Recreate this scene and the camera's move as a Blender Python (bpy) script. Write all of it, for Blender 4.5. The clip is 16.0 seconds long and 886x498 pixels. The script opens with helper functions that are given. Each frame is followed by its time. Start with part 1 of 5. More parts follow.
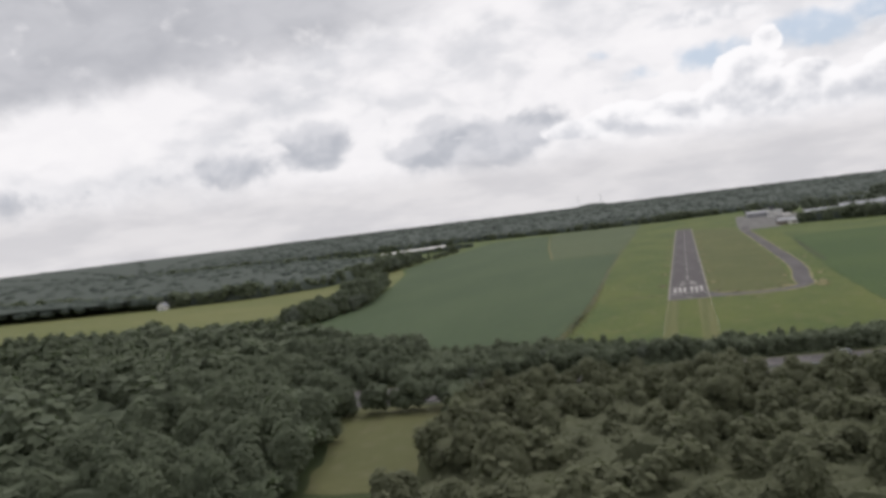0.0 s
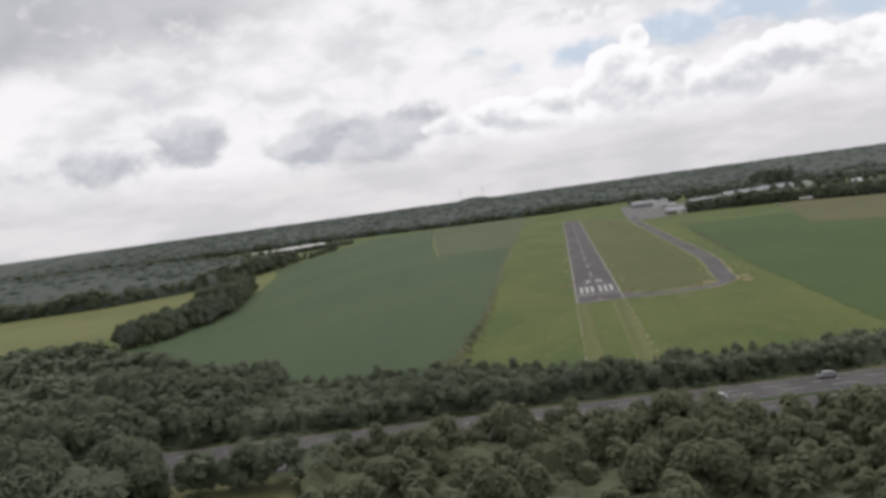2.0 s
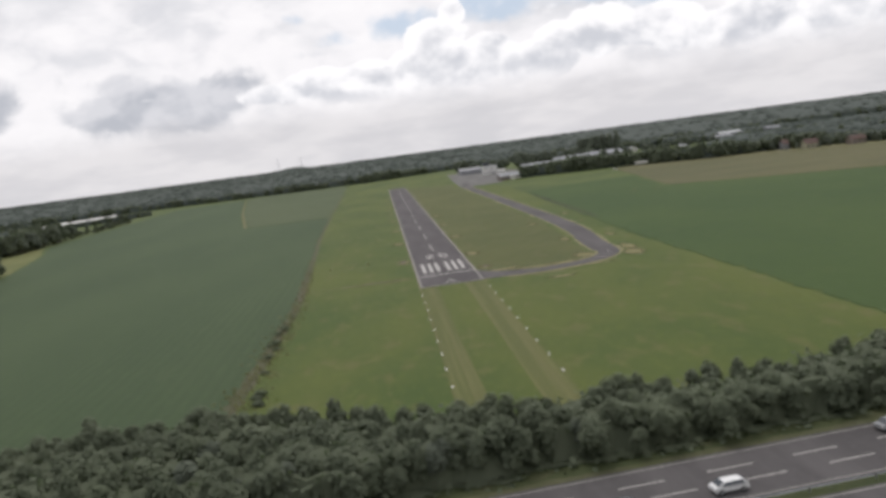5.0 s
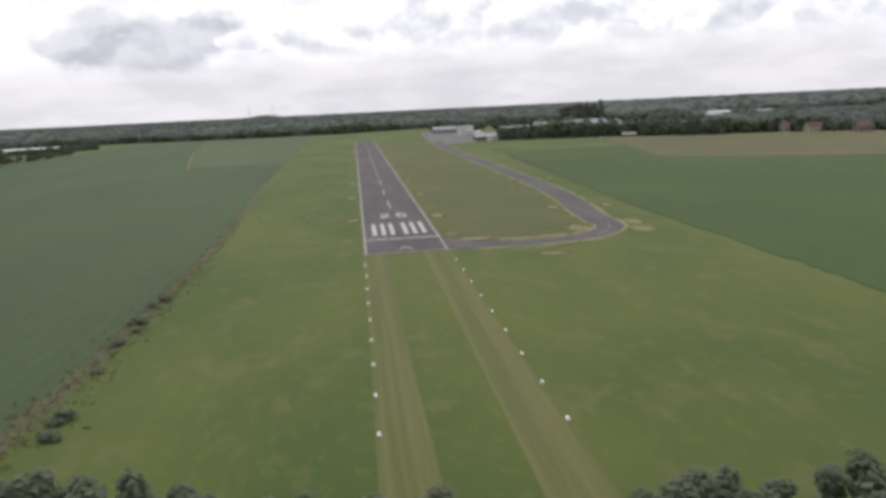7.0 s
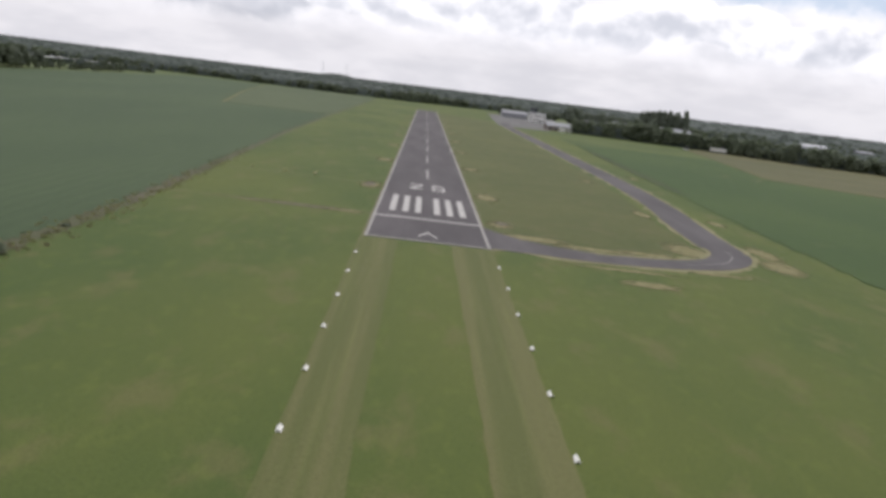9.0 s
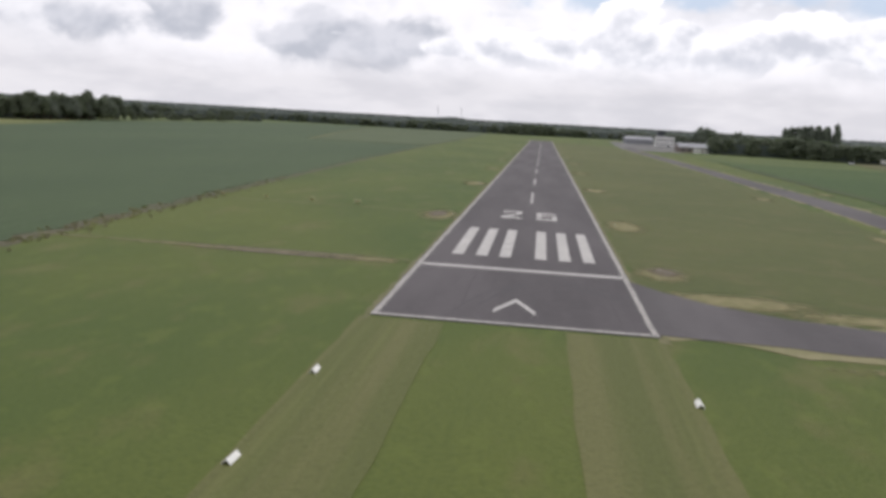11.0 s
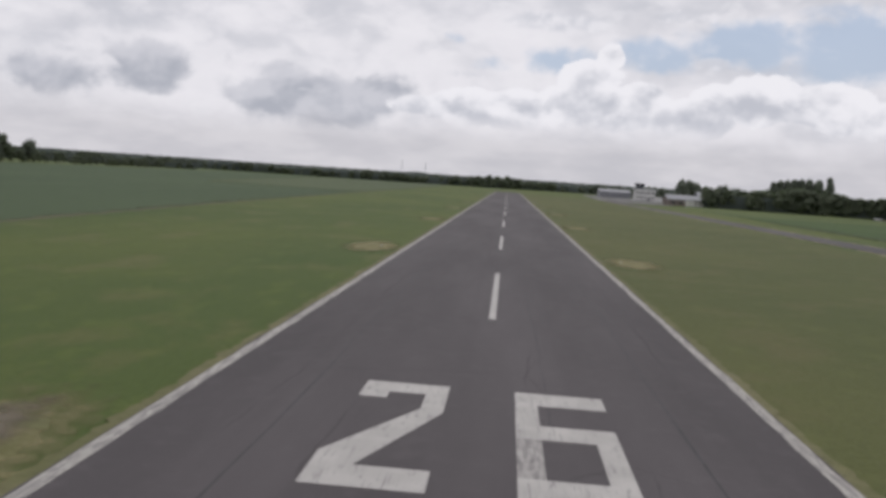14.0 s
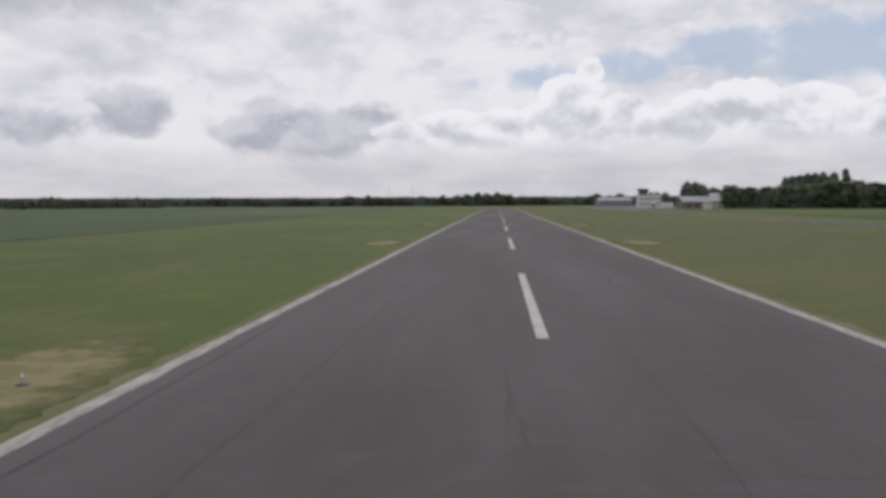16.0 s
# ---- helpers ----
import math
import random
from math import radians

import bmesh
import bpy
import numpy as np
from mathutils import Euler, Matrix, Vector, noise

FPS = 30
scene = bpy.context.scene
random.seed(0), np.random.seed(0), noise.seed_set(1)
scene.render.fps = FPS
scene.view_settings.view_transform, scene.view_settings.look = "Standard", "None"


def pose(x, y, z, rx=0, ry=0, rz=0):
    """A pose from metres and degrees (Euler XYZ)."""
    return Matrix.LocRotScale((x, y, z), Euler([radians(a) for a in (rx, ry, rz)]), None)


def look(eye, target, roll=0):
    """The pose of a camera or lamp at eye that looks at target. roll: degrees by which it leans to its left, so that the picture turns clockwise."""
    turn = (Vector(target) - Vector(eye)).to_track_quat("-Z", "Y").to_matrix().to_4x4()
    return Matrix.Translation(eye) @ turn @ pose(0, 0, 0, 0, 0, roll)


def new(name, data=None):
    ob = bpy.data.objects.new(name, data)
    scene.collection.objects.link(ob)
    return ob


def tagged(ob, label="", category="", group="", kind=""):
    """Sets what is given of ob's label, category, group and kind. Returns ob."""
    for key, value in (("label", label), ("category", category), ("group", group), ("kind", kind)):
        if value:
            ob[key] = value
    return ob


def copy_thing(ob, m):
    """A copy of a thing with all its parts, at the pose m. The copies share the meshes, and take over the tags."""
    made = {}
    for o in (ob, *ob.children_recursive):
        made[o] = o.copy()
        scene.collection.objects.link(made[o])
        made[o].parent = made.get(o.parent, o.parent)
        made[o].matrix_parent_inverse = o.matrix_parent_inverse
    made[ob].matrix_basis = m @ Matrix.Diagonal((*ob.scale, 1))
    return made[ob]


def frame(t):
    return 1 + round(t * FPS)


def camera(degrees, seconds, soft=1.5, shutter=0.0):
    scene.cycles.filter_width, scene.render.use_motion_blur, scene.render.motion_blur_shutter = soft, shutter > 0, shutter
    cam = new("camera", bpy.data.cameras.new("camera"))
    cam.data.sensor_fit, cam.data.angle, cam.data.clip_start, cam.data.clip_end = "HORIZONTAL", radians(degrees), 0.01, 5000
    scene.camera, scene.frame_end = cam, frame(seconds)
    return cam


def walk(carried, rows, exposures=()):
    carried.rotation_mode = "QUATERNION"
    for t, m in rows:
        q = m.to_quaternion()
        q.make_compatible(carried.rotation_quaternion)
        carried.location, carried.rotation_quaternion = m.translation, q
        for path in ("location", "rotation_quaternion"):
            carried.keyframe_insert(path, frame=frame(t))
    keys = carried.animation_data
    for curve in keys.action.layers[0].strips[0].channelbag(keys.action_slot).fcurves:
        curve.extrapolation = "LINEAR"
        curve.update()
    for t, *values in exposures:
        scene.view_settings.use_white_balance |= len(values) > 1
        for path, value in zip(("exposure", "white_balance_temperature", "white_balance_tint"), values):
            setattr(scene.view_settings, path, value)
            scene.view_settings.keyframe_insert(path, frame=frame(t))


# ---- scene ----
LENS = 56.436
# seconds, eye x y z, heading to the left of the runway's line, pitch, roll
PATH = [
    (0, 1.46, -418.33, 53.37, 16.360, -2.066, -7.001),
    (0.5, -2.01, -400.77, 53.23, 14.966, -2.601, -7.887),
    (1, -5.76, -383.26, 52.89, 11.854, -2.190, -6.215),
    (1.5, -9.02, -366.06, 52.15, 9.561, -2.868, -5.803),
    (2, -11.92, -349.21, 51.28, 8.365, -3.423, -7.837),
    (2.5, -14.47, -332.73, 50.13, 7.899, -4.074, -8.001),
    (3, -16.37, -316.46, 48.69, 7.406, -4.344, -11.662),
    (3.5, -17.83, -300.22, 47.33, 6.267, -5.575, -12.737),
    (4, -18.33, -284.22, 45.97, 3.352, -6.123, -13.120),
    (4.5, -17.78, -268.65, 44.32, -0.095, -6.630, -10.952),
    (4.7, -17.76, -262.45, 43.61, -1.853, -6.768, -9.388),
    (6.8, -11.74, -198.96, 34.38, -5.796, -9.554, -3.331),
    (7, -10.64, -192.67, 33.48, -5.692, -9.730, -2.765),
    (7.5, -9.20, -177.16, 30.80, -5.894, -9.519, -0.724),
    (8, -7.03, -160.49, 28.64, -5.916, -9.752, 2.513),
    (8.5, -4.84, -143.21, 26.19, -4.858, -10.481, 5.385),
    (9, -2.91, -126.19, 23.50, -2.443, -10.864, 7.002),
    (9.5, -1.09, -109.49, 20.71, -0.070, -11.173, 9.443),
    (10, 0.18, -92.63, 18.08, 1.988, -11.264, 10.547),
    (10.2, 0.68, -85.20, 17.24, 2.989, -11.221, 9.281),
    (12.3, 1.39, -11.73, 9.78, 7.364, -4.263, -2.054),
    (12.5, 1.44, -5.57, 9.66, 6.961, -4.154, -1.752),
    (13, 1.02, 12.72, 8.81, 5.097, -2.760, 0.698),
    (13.5, 0.85, 28.91, 8.20, 4.409, -3.939, 1.652),
    (14, 0.35, 46.99, 7.47, 4.210, -4.839, 3.739),
    (14.5, -0.23, 64.26, 6.54, 4.782, -4.233, 2.210),
    (15, -0.59, 80.51, 5.57, 5.552, -2.893, 0.396),
    (15.5, -1.08, 96.73, 4.96, 5.299, -3.251, -2.211),
    (16, -1.38, 114.00, 4.22, 3.774, -3.211, -0.260),
]


def eye_pose(x, y, z, yaw, pitch, roll):
    a, b = radians(yaw), radians(pitch)
    ahead = Vector((-math.sin(a) * math.cos(b), math.cos(a) * math.cos(b), math.sin(b)))
    return look((x, y, z), Vector((x, y, z)) + ahead * 50, roll)


cam = camera(LENS, 16.0, 3.8)
walk(cam, [(row[0], eye_pose(*row[1:])) for row in PATH], ((0, -0.10, 6450, 10), (4.7, -0.05, 6450, 10), (7.0, 0.11, 6350, 11), (10.0, 0.07, 6300, 12), (12.5, -0.09, 6300, 12), (14.0, -0.30, 6300, 12), (16.0, -0.30, 6300, 12)))


# ---- node helpers ----
class Net:
    """Short hand for node trees."""

    def __init__(self, tree):
        self.tree = tree
        tree.nodes.clear()

    def add(self, kind, values=None, operation="", feature=""):
        n = self.tree.nodes.new(kind)
        if operation:
            n.operation = operation
        if feature:
            n.feature = feature
        for k, v in (values or {}).items():
            self.set(n.inputs[k], v)
        return n

    def set(self, socket, v):
        if isinstance(v, bpy.types.NodeSocket):
            self.tree.links.new(v, socket)
        elif socket.type in ("RGBA",) and len(v) == 3:
            socket.default_value = (*v, 1)
        else:
            socket.default_value = v

    def math(self, op, a, b=0.0, c=0.0, clamp=False):
        n = self.add("ShaderNodeMath", operation=op)
        n.use_clamp = clamp
        for i, v in enumerate((a, b, c)):
            self.set(n.inputs[i], v)
        return n.outputs[0]

    def noise(self, vec, scale, detail=4.0, rough=0.55, dist=0.0):
        return self.add("ShaderNodeTexNoise", {"Vector": vec, "Scale": scale, "Detail": detail, "Roughness": rough, "Distortion": dist}).outputs["Fac"]

    def ramp(self, fac, lo, hi, a=0.0, b=1.0, smooth=True):
        n = self.add("ShaderNodeMapRange")
        n.interpolation_type = "SMOOTHSTEP" if smooth else "LINEAR"
        for k, v in zip(("Value", "From Min", "From Max", "To Min", "To Max"), (fac, lo, hi, a, b)):
            self.set(n.inputs[k], v)
        return n.outputs[0]

    def mix(self, fac, a, b, mode="MIX"):
        n = self.add("ShaderNodeMix")
        n.data_type, n.blend_type = "RGBA", mode
        self.set(n.inputs[0], fac)
        self.set(n.inputs[6], a)
        self.set(n.inputs[7], b)
        return n.outputs[2]

    def bump(self, height, strength, distance=0.05):
        return self.add("ShaderNodeBump", {"Height": height, "Strength": strength, "Distance": distance}).outputs[0]


# ---- sky, sun ----
SUN_AZ, SUN_EL = -12.0, 58.0
world = bpy.data.worlds.new("sky")
scene.world = world
world.use_nodes = True
W = Net(world.node_tree)
direction = W.add("ShaderNodeTexCoord").outputs["Generated"]
sep = W.add("ShaderNodeSeparateXYZ", {0: direction})
dx, dy, dz = sep.outputs
sky = W.add("ShaderNodeTexSky")
sky.sky_type, sky.sun_disc = "NISHITA", False
sky.sun_elevation, sky.sun_rotation = radians(SUN_EL), radians(SUN_AZ)
sky.air_density, sky.dust_density = 1.2, 2.5
blue = sky.outputs[0]
azim = W.math("MULTIPLY", W.math("ARCTAN2", dx, dy), 57.2958)
elev = W.math("MULTIPLY", W.math("ARCSINE", dz), 57.2958)


def sky_point(up=0.0, side=0.0, flatten=1.0):
    """A point of the sky in degrees, moved a little; flatten squeezes what lies there in height."""
    return W.add("ShaderNodeCombineXYZ", {0: W.math("ADD", azim, side), 1: W.math("MULTIPLY", W.math("ADD", elev, up), flatten), 2: 3.7}).outputs[0]


def bulges(up=0.0, side=0.0):
    """Rounded heaps of two sizes with a fine frayed edge, about zero on average."""
    p = sky_point(up, side, 1.25)
    bend = W.add("ShaderNodeVectorMath", {0: W.add("ShaderNodeTexNoise", {"Vector": p, "Scale": 0.45, "Detail": 4.0, "Roughness": 0.6}).outputs["Color"], 1: (2.4, 1.8, 0.0)}, operation="MULTIPLY").outputs[0]
    q = W.add("ShaderNodeVectorMath", {0: p, 1: bend}, operation="ADD").outputs[0]
    total = None
    for scale, weight in ((0.32, 0.60), (0.78, 0.42), (1.8, 0.12)):
        v = W.add("ShaderNodeTexVoronoi", {"Vector": q, "Scale": scale, "Smoothness": 0.35}, feature="SMOOTH_F1").outputs["Distance"]
        b = W.math("MULTIPLY", W.math("SUBTRACT", 0.42, v), weight)
        total = b if total is None else W.math("ADD", total, b)
    fray = W.math("MULTIPLY", W.math("SUBTRACT", W.noise(p, 1.3, 5.0, 0.55), 0.5), 0.40)
    return W.math("ADD", total, fray)


soft = W.noise(sky_point(0, 0, 1.3), 0.27, 8.0, 0.56, 0.25)
fall = W.math("SUBTRACT", W.noise(sky_point(0, 0, 1.3), 0.27, 4.0, 0.5, 0.25), W.noise(sky_point(0.9, -0.3, 1.3), 0.27, 4.0, 0.5, 0.25))
billow = bulges()
relief = W.math("SUBTRACT", billow, bulges(0.6, -0.25))
wide = W.noise(sky_point(0, 0, 1.9), 0.085, 5.0, 0.50, 0.35)
mid = W.noise(sky_point(3.0, 20.0, 1.8), 0.20, 6.0, 0.52, 0.3)
wisp = W.noise(sky_point(9.0, 5.0, 2.2), 0.30, 7.0, 0.56, 0.4)


def heap(clouds, rough=1.0, loose=0.0, cut=0.42):
    """The summed fullness of a group of clouds: azimuth, elevation, half width, half height, weight."""
    total = None
    for az, el, raz, rel, w in clouds:
        u = W.math("DIVIDE", W.math("SUBTRACT", azim, az), raz)
        v = W.math("DIVIDE", W.math("SUBTRACT", elev, el), rel)
        g = W.math("MULTIPLY", W.math("EXPONENT", W.math("MULTIPLY", W.math("ADD", W.math("MULTIPLY", u, u), W.math("MULTIPLY", v, v)), -1.0)), w)
        total = g if total is None else W.math("MAXIMUM", total, g)
    uneven = W.math("ADD", W.math("MULTIPLY", billow, rough), W.math("MULTIPLY", W.math("SUBTRACT", soft, 0.5), loose))
    return W.math("ADD", W.math("SUBTRACT", total, cut), uneven)


# bright broken layer, cream where it is thin and grey where it is thick
col = W.mix(W.ramp(W.math("ADD", W.math("MULTIPLY", wide, 0.6), W.math("MULTIPLY", mid, 0.4)), 0.38, 0.56), (0.75, 0.75, 0.765), (0.99, 0.965, 0.955))
col = W.mix(W.math("MULTIPLY", W.ramp(wisp, 0.48, 0.66), 0.5), col, (1.04, 1.015, 0.995))
col = W.mix(W.math("MULTIPLY", W.ramp(W.noise(sky_point(1.0, 40.0, 2.0), 0.13, 6.0, 0.52, 0.3), 0.52, 0.68), 0.4), col, (0.64, 0.645, 0.67))
# heavy grey sheet to the left, high up
edge = W.math("SUBTRACT", W.math("ADD", W.math("SUBTRACT", elev, 8.8), W.math("MULTIPLY", W.math("ADD", billow, W.math("SUBTRACT", wide, 0.5)), 1.5)), W.math("MULTIPLY", W.math("ADD", azim, 43.5), 0.15))
sheet_mask = W.math("MULTIPLY", W.ramp(edge, -0.5, 1.8), W.ramp(azim, -10.0, -24.0))
col = W.mix(W.math("MULTIPLY", sheet_mask, 0.95), col, W.mix(W.ramp(mid, 0.3, 0.7), (0.50, 0.505, 0.53), (0.62, 0.62, 0.64)))
# blue gaps
gap = W.ramp(heap(((3.2, 8.3, 4.2, 1.5, 1.0), (9.0, 9.0, 4.5, 1.5, 1.1), (15.0, 9.6, 6.0, 1.9, 1.2), (22.0, 9.4, 7.0, 2.6, 1.3), (30.0, 8.9, 7.0, 2.6, 1.2), (38.0, 9.2, 8.0, 2.6, 1.1), (-1.6, 7.9, 2.6, 0.9, 0.75), (-4.5, 9.6, 2.2, 0.7, 0.6)), 0.75), -0.05, 0.5)
gap_sky = W.mix(0.72, W.mix(1.0, blue, (0.11, 0.11, 0.11), "MULTIPLY"), (0.55, 0.655, 0.80))
col = W.mix(W.math("MULTIPLY", gap, 0.88), col, gap_sky)
# backlit cumulus: grey-blue bodies, brighter towards their torn edges
body = heap(((-13.8, 4.9, 6.6, 2.3, 1.4), (-9.8, 5.3, 3.8, 1.8, 1.25), (-16.2, 6.5, 4.0, 1.6, 1.0), (-24.2, 5.7, 3.4, 2.2, 1.08), (-26.8, 5.0, 3.4, 1.8, 1.0), (-29.4, 4.8, 4.2, 1.9, 1.1), (-34.5, 4.4, 3.8, 1.8, 1.0), (-42.5, 3.8, 5.2, 1.8, 1.0), (-5.8, 4.6, 2.8, 1.4, 0.85)), 0.36, 2.4, 0.5)
dark = W.mix(W.ramp(W.math("ADD", fall, W.math("MULTIPLY", W.math("SUBTRACT", elev, 5.0), 0.02)), -0.14, 0.14), (0.48, 0.50, 0.54), (0.72, 0.72, 0.74))
torn = W.mix(W.ramp(W.math("ADD", body, W.math("MULTIPLY", fall, -0.8)), -0.14, 0.50), (1.02, 0.995, 0.98), dark)
col = W.mix(W.math("MULTIPLY", W.ramp(body, -0.40, 0.30), 0.9), col, torn)
# sunlit bank: white crests over grey bodies
bank = heap(((6.3, 8.7, 1.2, 1.1, 1.0), (5.0, 7.4, 2.5, 1.3, 1.2), (8.8, 6.2, 2.2, 1.1, 1.1), (5.6, 5.4, 4.4, 1.8, 1.3), (0.8, 5.0, 3.6, 1.5, 1.22), (-3.4, 5.0, 2.8, 1.4, 1.15), (-6.8, 4.8, 2.4, 1.1, 0.8), (11.8, 4.9, 3.2, 1.6, 1.2), (13.4, 6.0, 2.2, 1.4, 1.1), (16.0, 6.2, 2.6, 1.8, 1.3), (20.2, 5.9, 3.0, 1.7, 1.25), (24.8, 5.2, 4.0, 1.6, 1.2), (30.0, 5.4, 3.4, 1.8, 1.25), (34.5, 5.2, 4.0, 1.6, 1.2), (41.0, 5.2, 4.6, 1.6, 1.2)), 0.42, 0.9)
lobe = W.math("ADD", W.math("ADD", W.math("ADD", W.math("MULTIPLY", fall, 1.5), W.math("MULTIPLY", relief, 0.22)), W.math("MULTIPLY", W.math("SUBTRACT", elev, 5.6), 0.06)), W.math("MULTIPLY", W.math("SUBTRACT", 0.16, bank), 0.30))
white = W.mix(W.ramp(lobe, -0.36, 0.10), (0.66, 0.67, 0.70), (1.06, 1.04, 1.025))
col = W.mix(W.math("MULTIPLY", W.ramp(bank, -0.03, 0.10), W.ramp(elev, 3.0, 4.8)), col, white)
# loose scraps of cloud before the gap
scrap = heap(((12.9, 8.5, 1.8, 0.6, 1.0), (-3.2, 7.2, 2.0, 0.5, 0.8), (2.5, 10.9, 5.0, 0.9, 1.0), (10.5, 11.4, 4.0, 0.7, 0.9), (-14.3, 5.4, 0.9, 0.3, 0.75)), 0.9)
col = W.mix(W.math("MULTIPLY", W.ramp(scrap, -0.05, 0.30), 0.8), col, W.mix(W.ramp(relief, -0.2, 0.2), (0.76, 0.765, 0.785), (1.0, 0.98, 0.97)))
# pale hazy foot of the sky
low = W.ramp(W.math("ADD", elev, W.math("ADD", W.math("MULTIPLY", billow, 0.9), W.math("MULTIPLY", W.math("SUBTRACT", wide, 0.5), 2.4))), 4.6, 2.0)
col = W.mix(W.math("MULTIPLY", low, 0.88), col, W.mix(W.ramp(W.noise(sky_point(2.0, 11.0, 4.0), 0.16, 6.0, 0.55), 0.35, 0.65), (0.675, 0.66, 0.665), (0.81, 0.785, 0.775)))
bg = W.add("ShaderNodeBackground", {"Color": W.mix(1.0, col, (1.0, 1.0, 1.025), "MULTIPLY"), "Strength": 1.0})
W.tree.links.new(bg.outputs[0], W.add("ShaderNodeOutputWorld").inputs[0])

sun = bpy.data.lights.new("sun", "SUN")
sun.energy, sun.angle, sun.color = 1.35, radians(28), (1.0, 0.96, 0.9)
sun_ob = new("sun", sun)
a, e = radians(SUN_AZ), radians(SUN_EL)
toward = Vector((math.sin(a) * math.cos(e), math.cos(a) * math.cos(e), math.sin(e)))
sun_ob.matrix_world = look(toward * 100, (0, 0, 0))


# ---- materials ----
def material(name, build, rough=0.9, metal=0.0, spec=0.3):
    """build(net, position) returns a colour and, if any, a height for bump with its strength and size."""
    m = bpy.data.materials.new(name)
    m.use_nodes = True
    n = Net(m.node_tree)
    where = n.add("ShaderNodeNewGeometry").outputs["Position"]
    got = build(n, where)
    colour, height, strength, size = (*got, None, 0, 0)[:4] if isinstance(got, tuple) and len(got) == 4 else (got, None, 0, 0)
    b = n.add("ShaderNodeBsdfPrincipled", {"Base Color": colour, "Roughness": rough, "Metallic": metal, "Specular IOR Level": spec})
    if height is not None:
        n.set(b.inputs["Normal"], n.bump(height, strength, size))
    n.tree.links.new(b.outputs[0], n.add("ShaderNodeOutputMaterial").inputs[0])
    return m


def turf(lo, hi, dry, dry_at=0.58, stretch=(1, 1, 1), rows=0.0):
    """Grass or a crop: two greens in drifts, fine tufts, dry spots; rows: spacing of drilled rows along y."""

    def build(n, p):
        q = n.add("ShaderNodeVectorMath", {0: p, 1: stretch}, operation="MULTIPLY").outputs[0]
        big, mid, small = n.noise(q, 0.018, 4, 0.6), n.noise(q, 0.16, 4, 0.6), n.noise(p, 3.2, 5, 0.7)
        c = n.mix(n.ramp(big, 0.33, 0.67), lo, hi)
        c = n.mix(n.math("MULTIPLY", n.ramp(mid, dry_at, dry_at + 0.16), 0.5), c, dry)
        c = n.mix(n.math("MULTIPLY", n.ramp(small, 0.4, 0.75), 0.45), c, tuple(v * 0.55 for v in lo))
        c = n.mix(n.math("MULTIPLY", n.ramp(n.noise(q, 0.55, 3, 0.6), 0.52, 0.7), 0.25), c, tuple(v * 1.35 for v in hi))
        if rows:
            x = n.add("ShaderNodeSeparateXYZ", {0: p}).outputs[0]
            wave = n.math("SINE", n.math("MULTIPLY", n.math("ADD", x, n.math("MULTIPLY", mid, 0.6)), 6.2832 / rows))
            c = n.mix(n.math("MULTIPLY", n.ramp(wave, -0.6, 1.0), 0.22), c, tuple(v * 0.6 for v in lo))
        return c, small, 0.6, 0.15

    return build


M_GRASS = material("airfield_grass", turf((0.056, 0.089, 0.017), (0.098, 0.119, 0.023), (0.145, 0.130, 0.050), 0.52, (1, 0.5, 1)))
M_INFIELD = material("infield_grass", turf((0.072, 0.088, 0.024), (0.099, 0.106, 0.032), (0.128, 0.113, 0.047), 0.50))
M_BASE = material("meadow_grass", turf((0.060, 0.090, 0.022), (0.100, 0.125, 0.030), (0.17, 0.16, 0.06)))
M_STRIP = material("mown_grass", turf((0.090, 0.104, 0.030), (0.118, 0.126, 0.040), (0.160, 0.148, 0.062), 0.45, (2.2, 0.04, 1)))
M_CROP = material("dark_crop", turf((0.048, 0.077, 0.031), (0.060, 0.091, 0.037), (0.080, 0.102, 0.044), 0.62, (1, 0.25, 1), 3.0))
M_CROP2 = material("green_crop", turf((0.042, 0.078, 0.017), (0.056, 0.093, 0.020), (0.078, 0.102, 0.028), 0.60, (0.6, 0.4, 1), 2.4))
M_PALE_CROP = material("pale_crop", turf((0.066, 0.090, 0.038), (0.080, 0.102, 0.045), (0.10, 0.112, 0.055), 0.6, (0.6, 0.3, 1)))
M_WHEAT = material("ripening_grain", turf((0.094, 0.094, 0.040), (0.126, 0.116, 0.052), (0.080, 0.094, 0.032), 0.48, (0.4, 1, 1)))
M_MEADOW = material("hay_meadow", turf((0.108, 0.126, 0.036), (0.148, 0.154, 0.050), (0.20, 0.18, 0.08), 0.50, (0.25, 1.2, 1)))
M_DRY = material("dry_grass", turf((0.185, 0.180, 0.084), (0.235, 0.215, 0.112), (0.28, 0.245, 0.145), 0.48))
M_FRINGE = material("dry_grass_fringe", turf((0.112, 0.116, 0.046), (0.148, 0.142, 0.064), (0.19, 0.17, 0.095), 0.46))
M_ROADSIDE = material("roadside_grass", turf((0.046, 0.060, 0.022), (0.070, 0.080, 0.032), (0.10, 0.092, 0.050), 0.5))
M_ROUGH = material("rough_grass", turf((0.070, 0.080, 0.030), (0.105, 0.108, 0.045), (0.13, 0.12, 0.06), 0.5))
M_CLEARING = material("thin_clearing_grass", turf((0.098, 0.104, 0.040), (0.124, 0.124, 0.052), (0.14, 0.13, 0.07), 0.5))
# dark green with the dimness under the trees put into the colour
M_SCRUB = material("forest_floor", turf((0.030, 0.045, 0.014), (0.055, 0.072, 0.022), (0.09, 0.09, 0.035)))


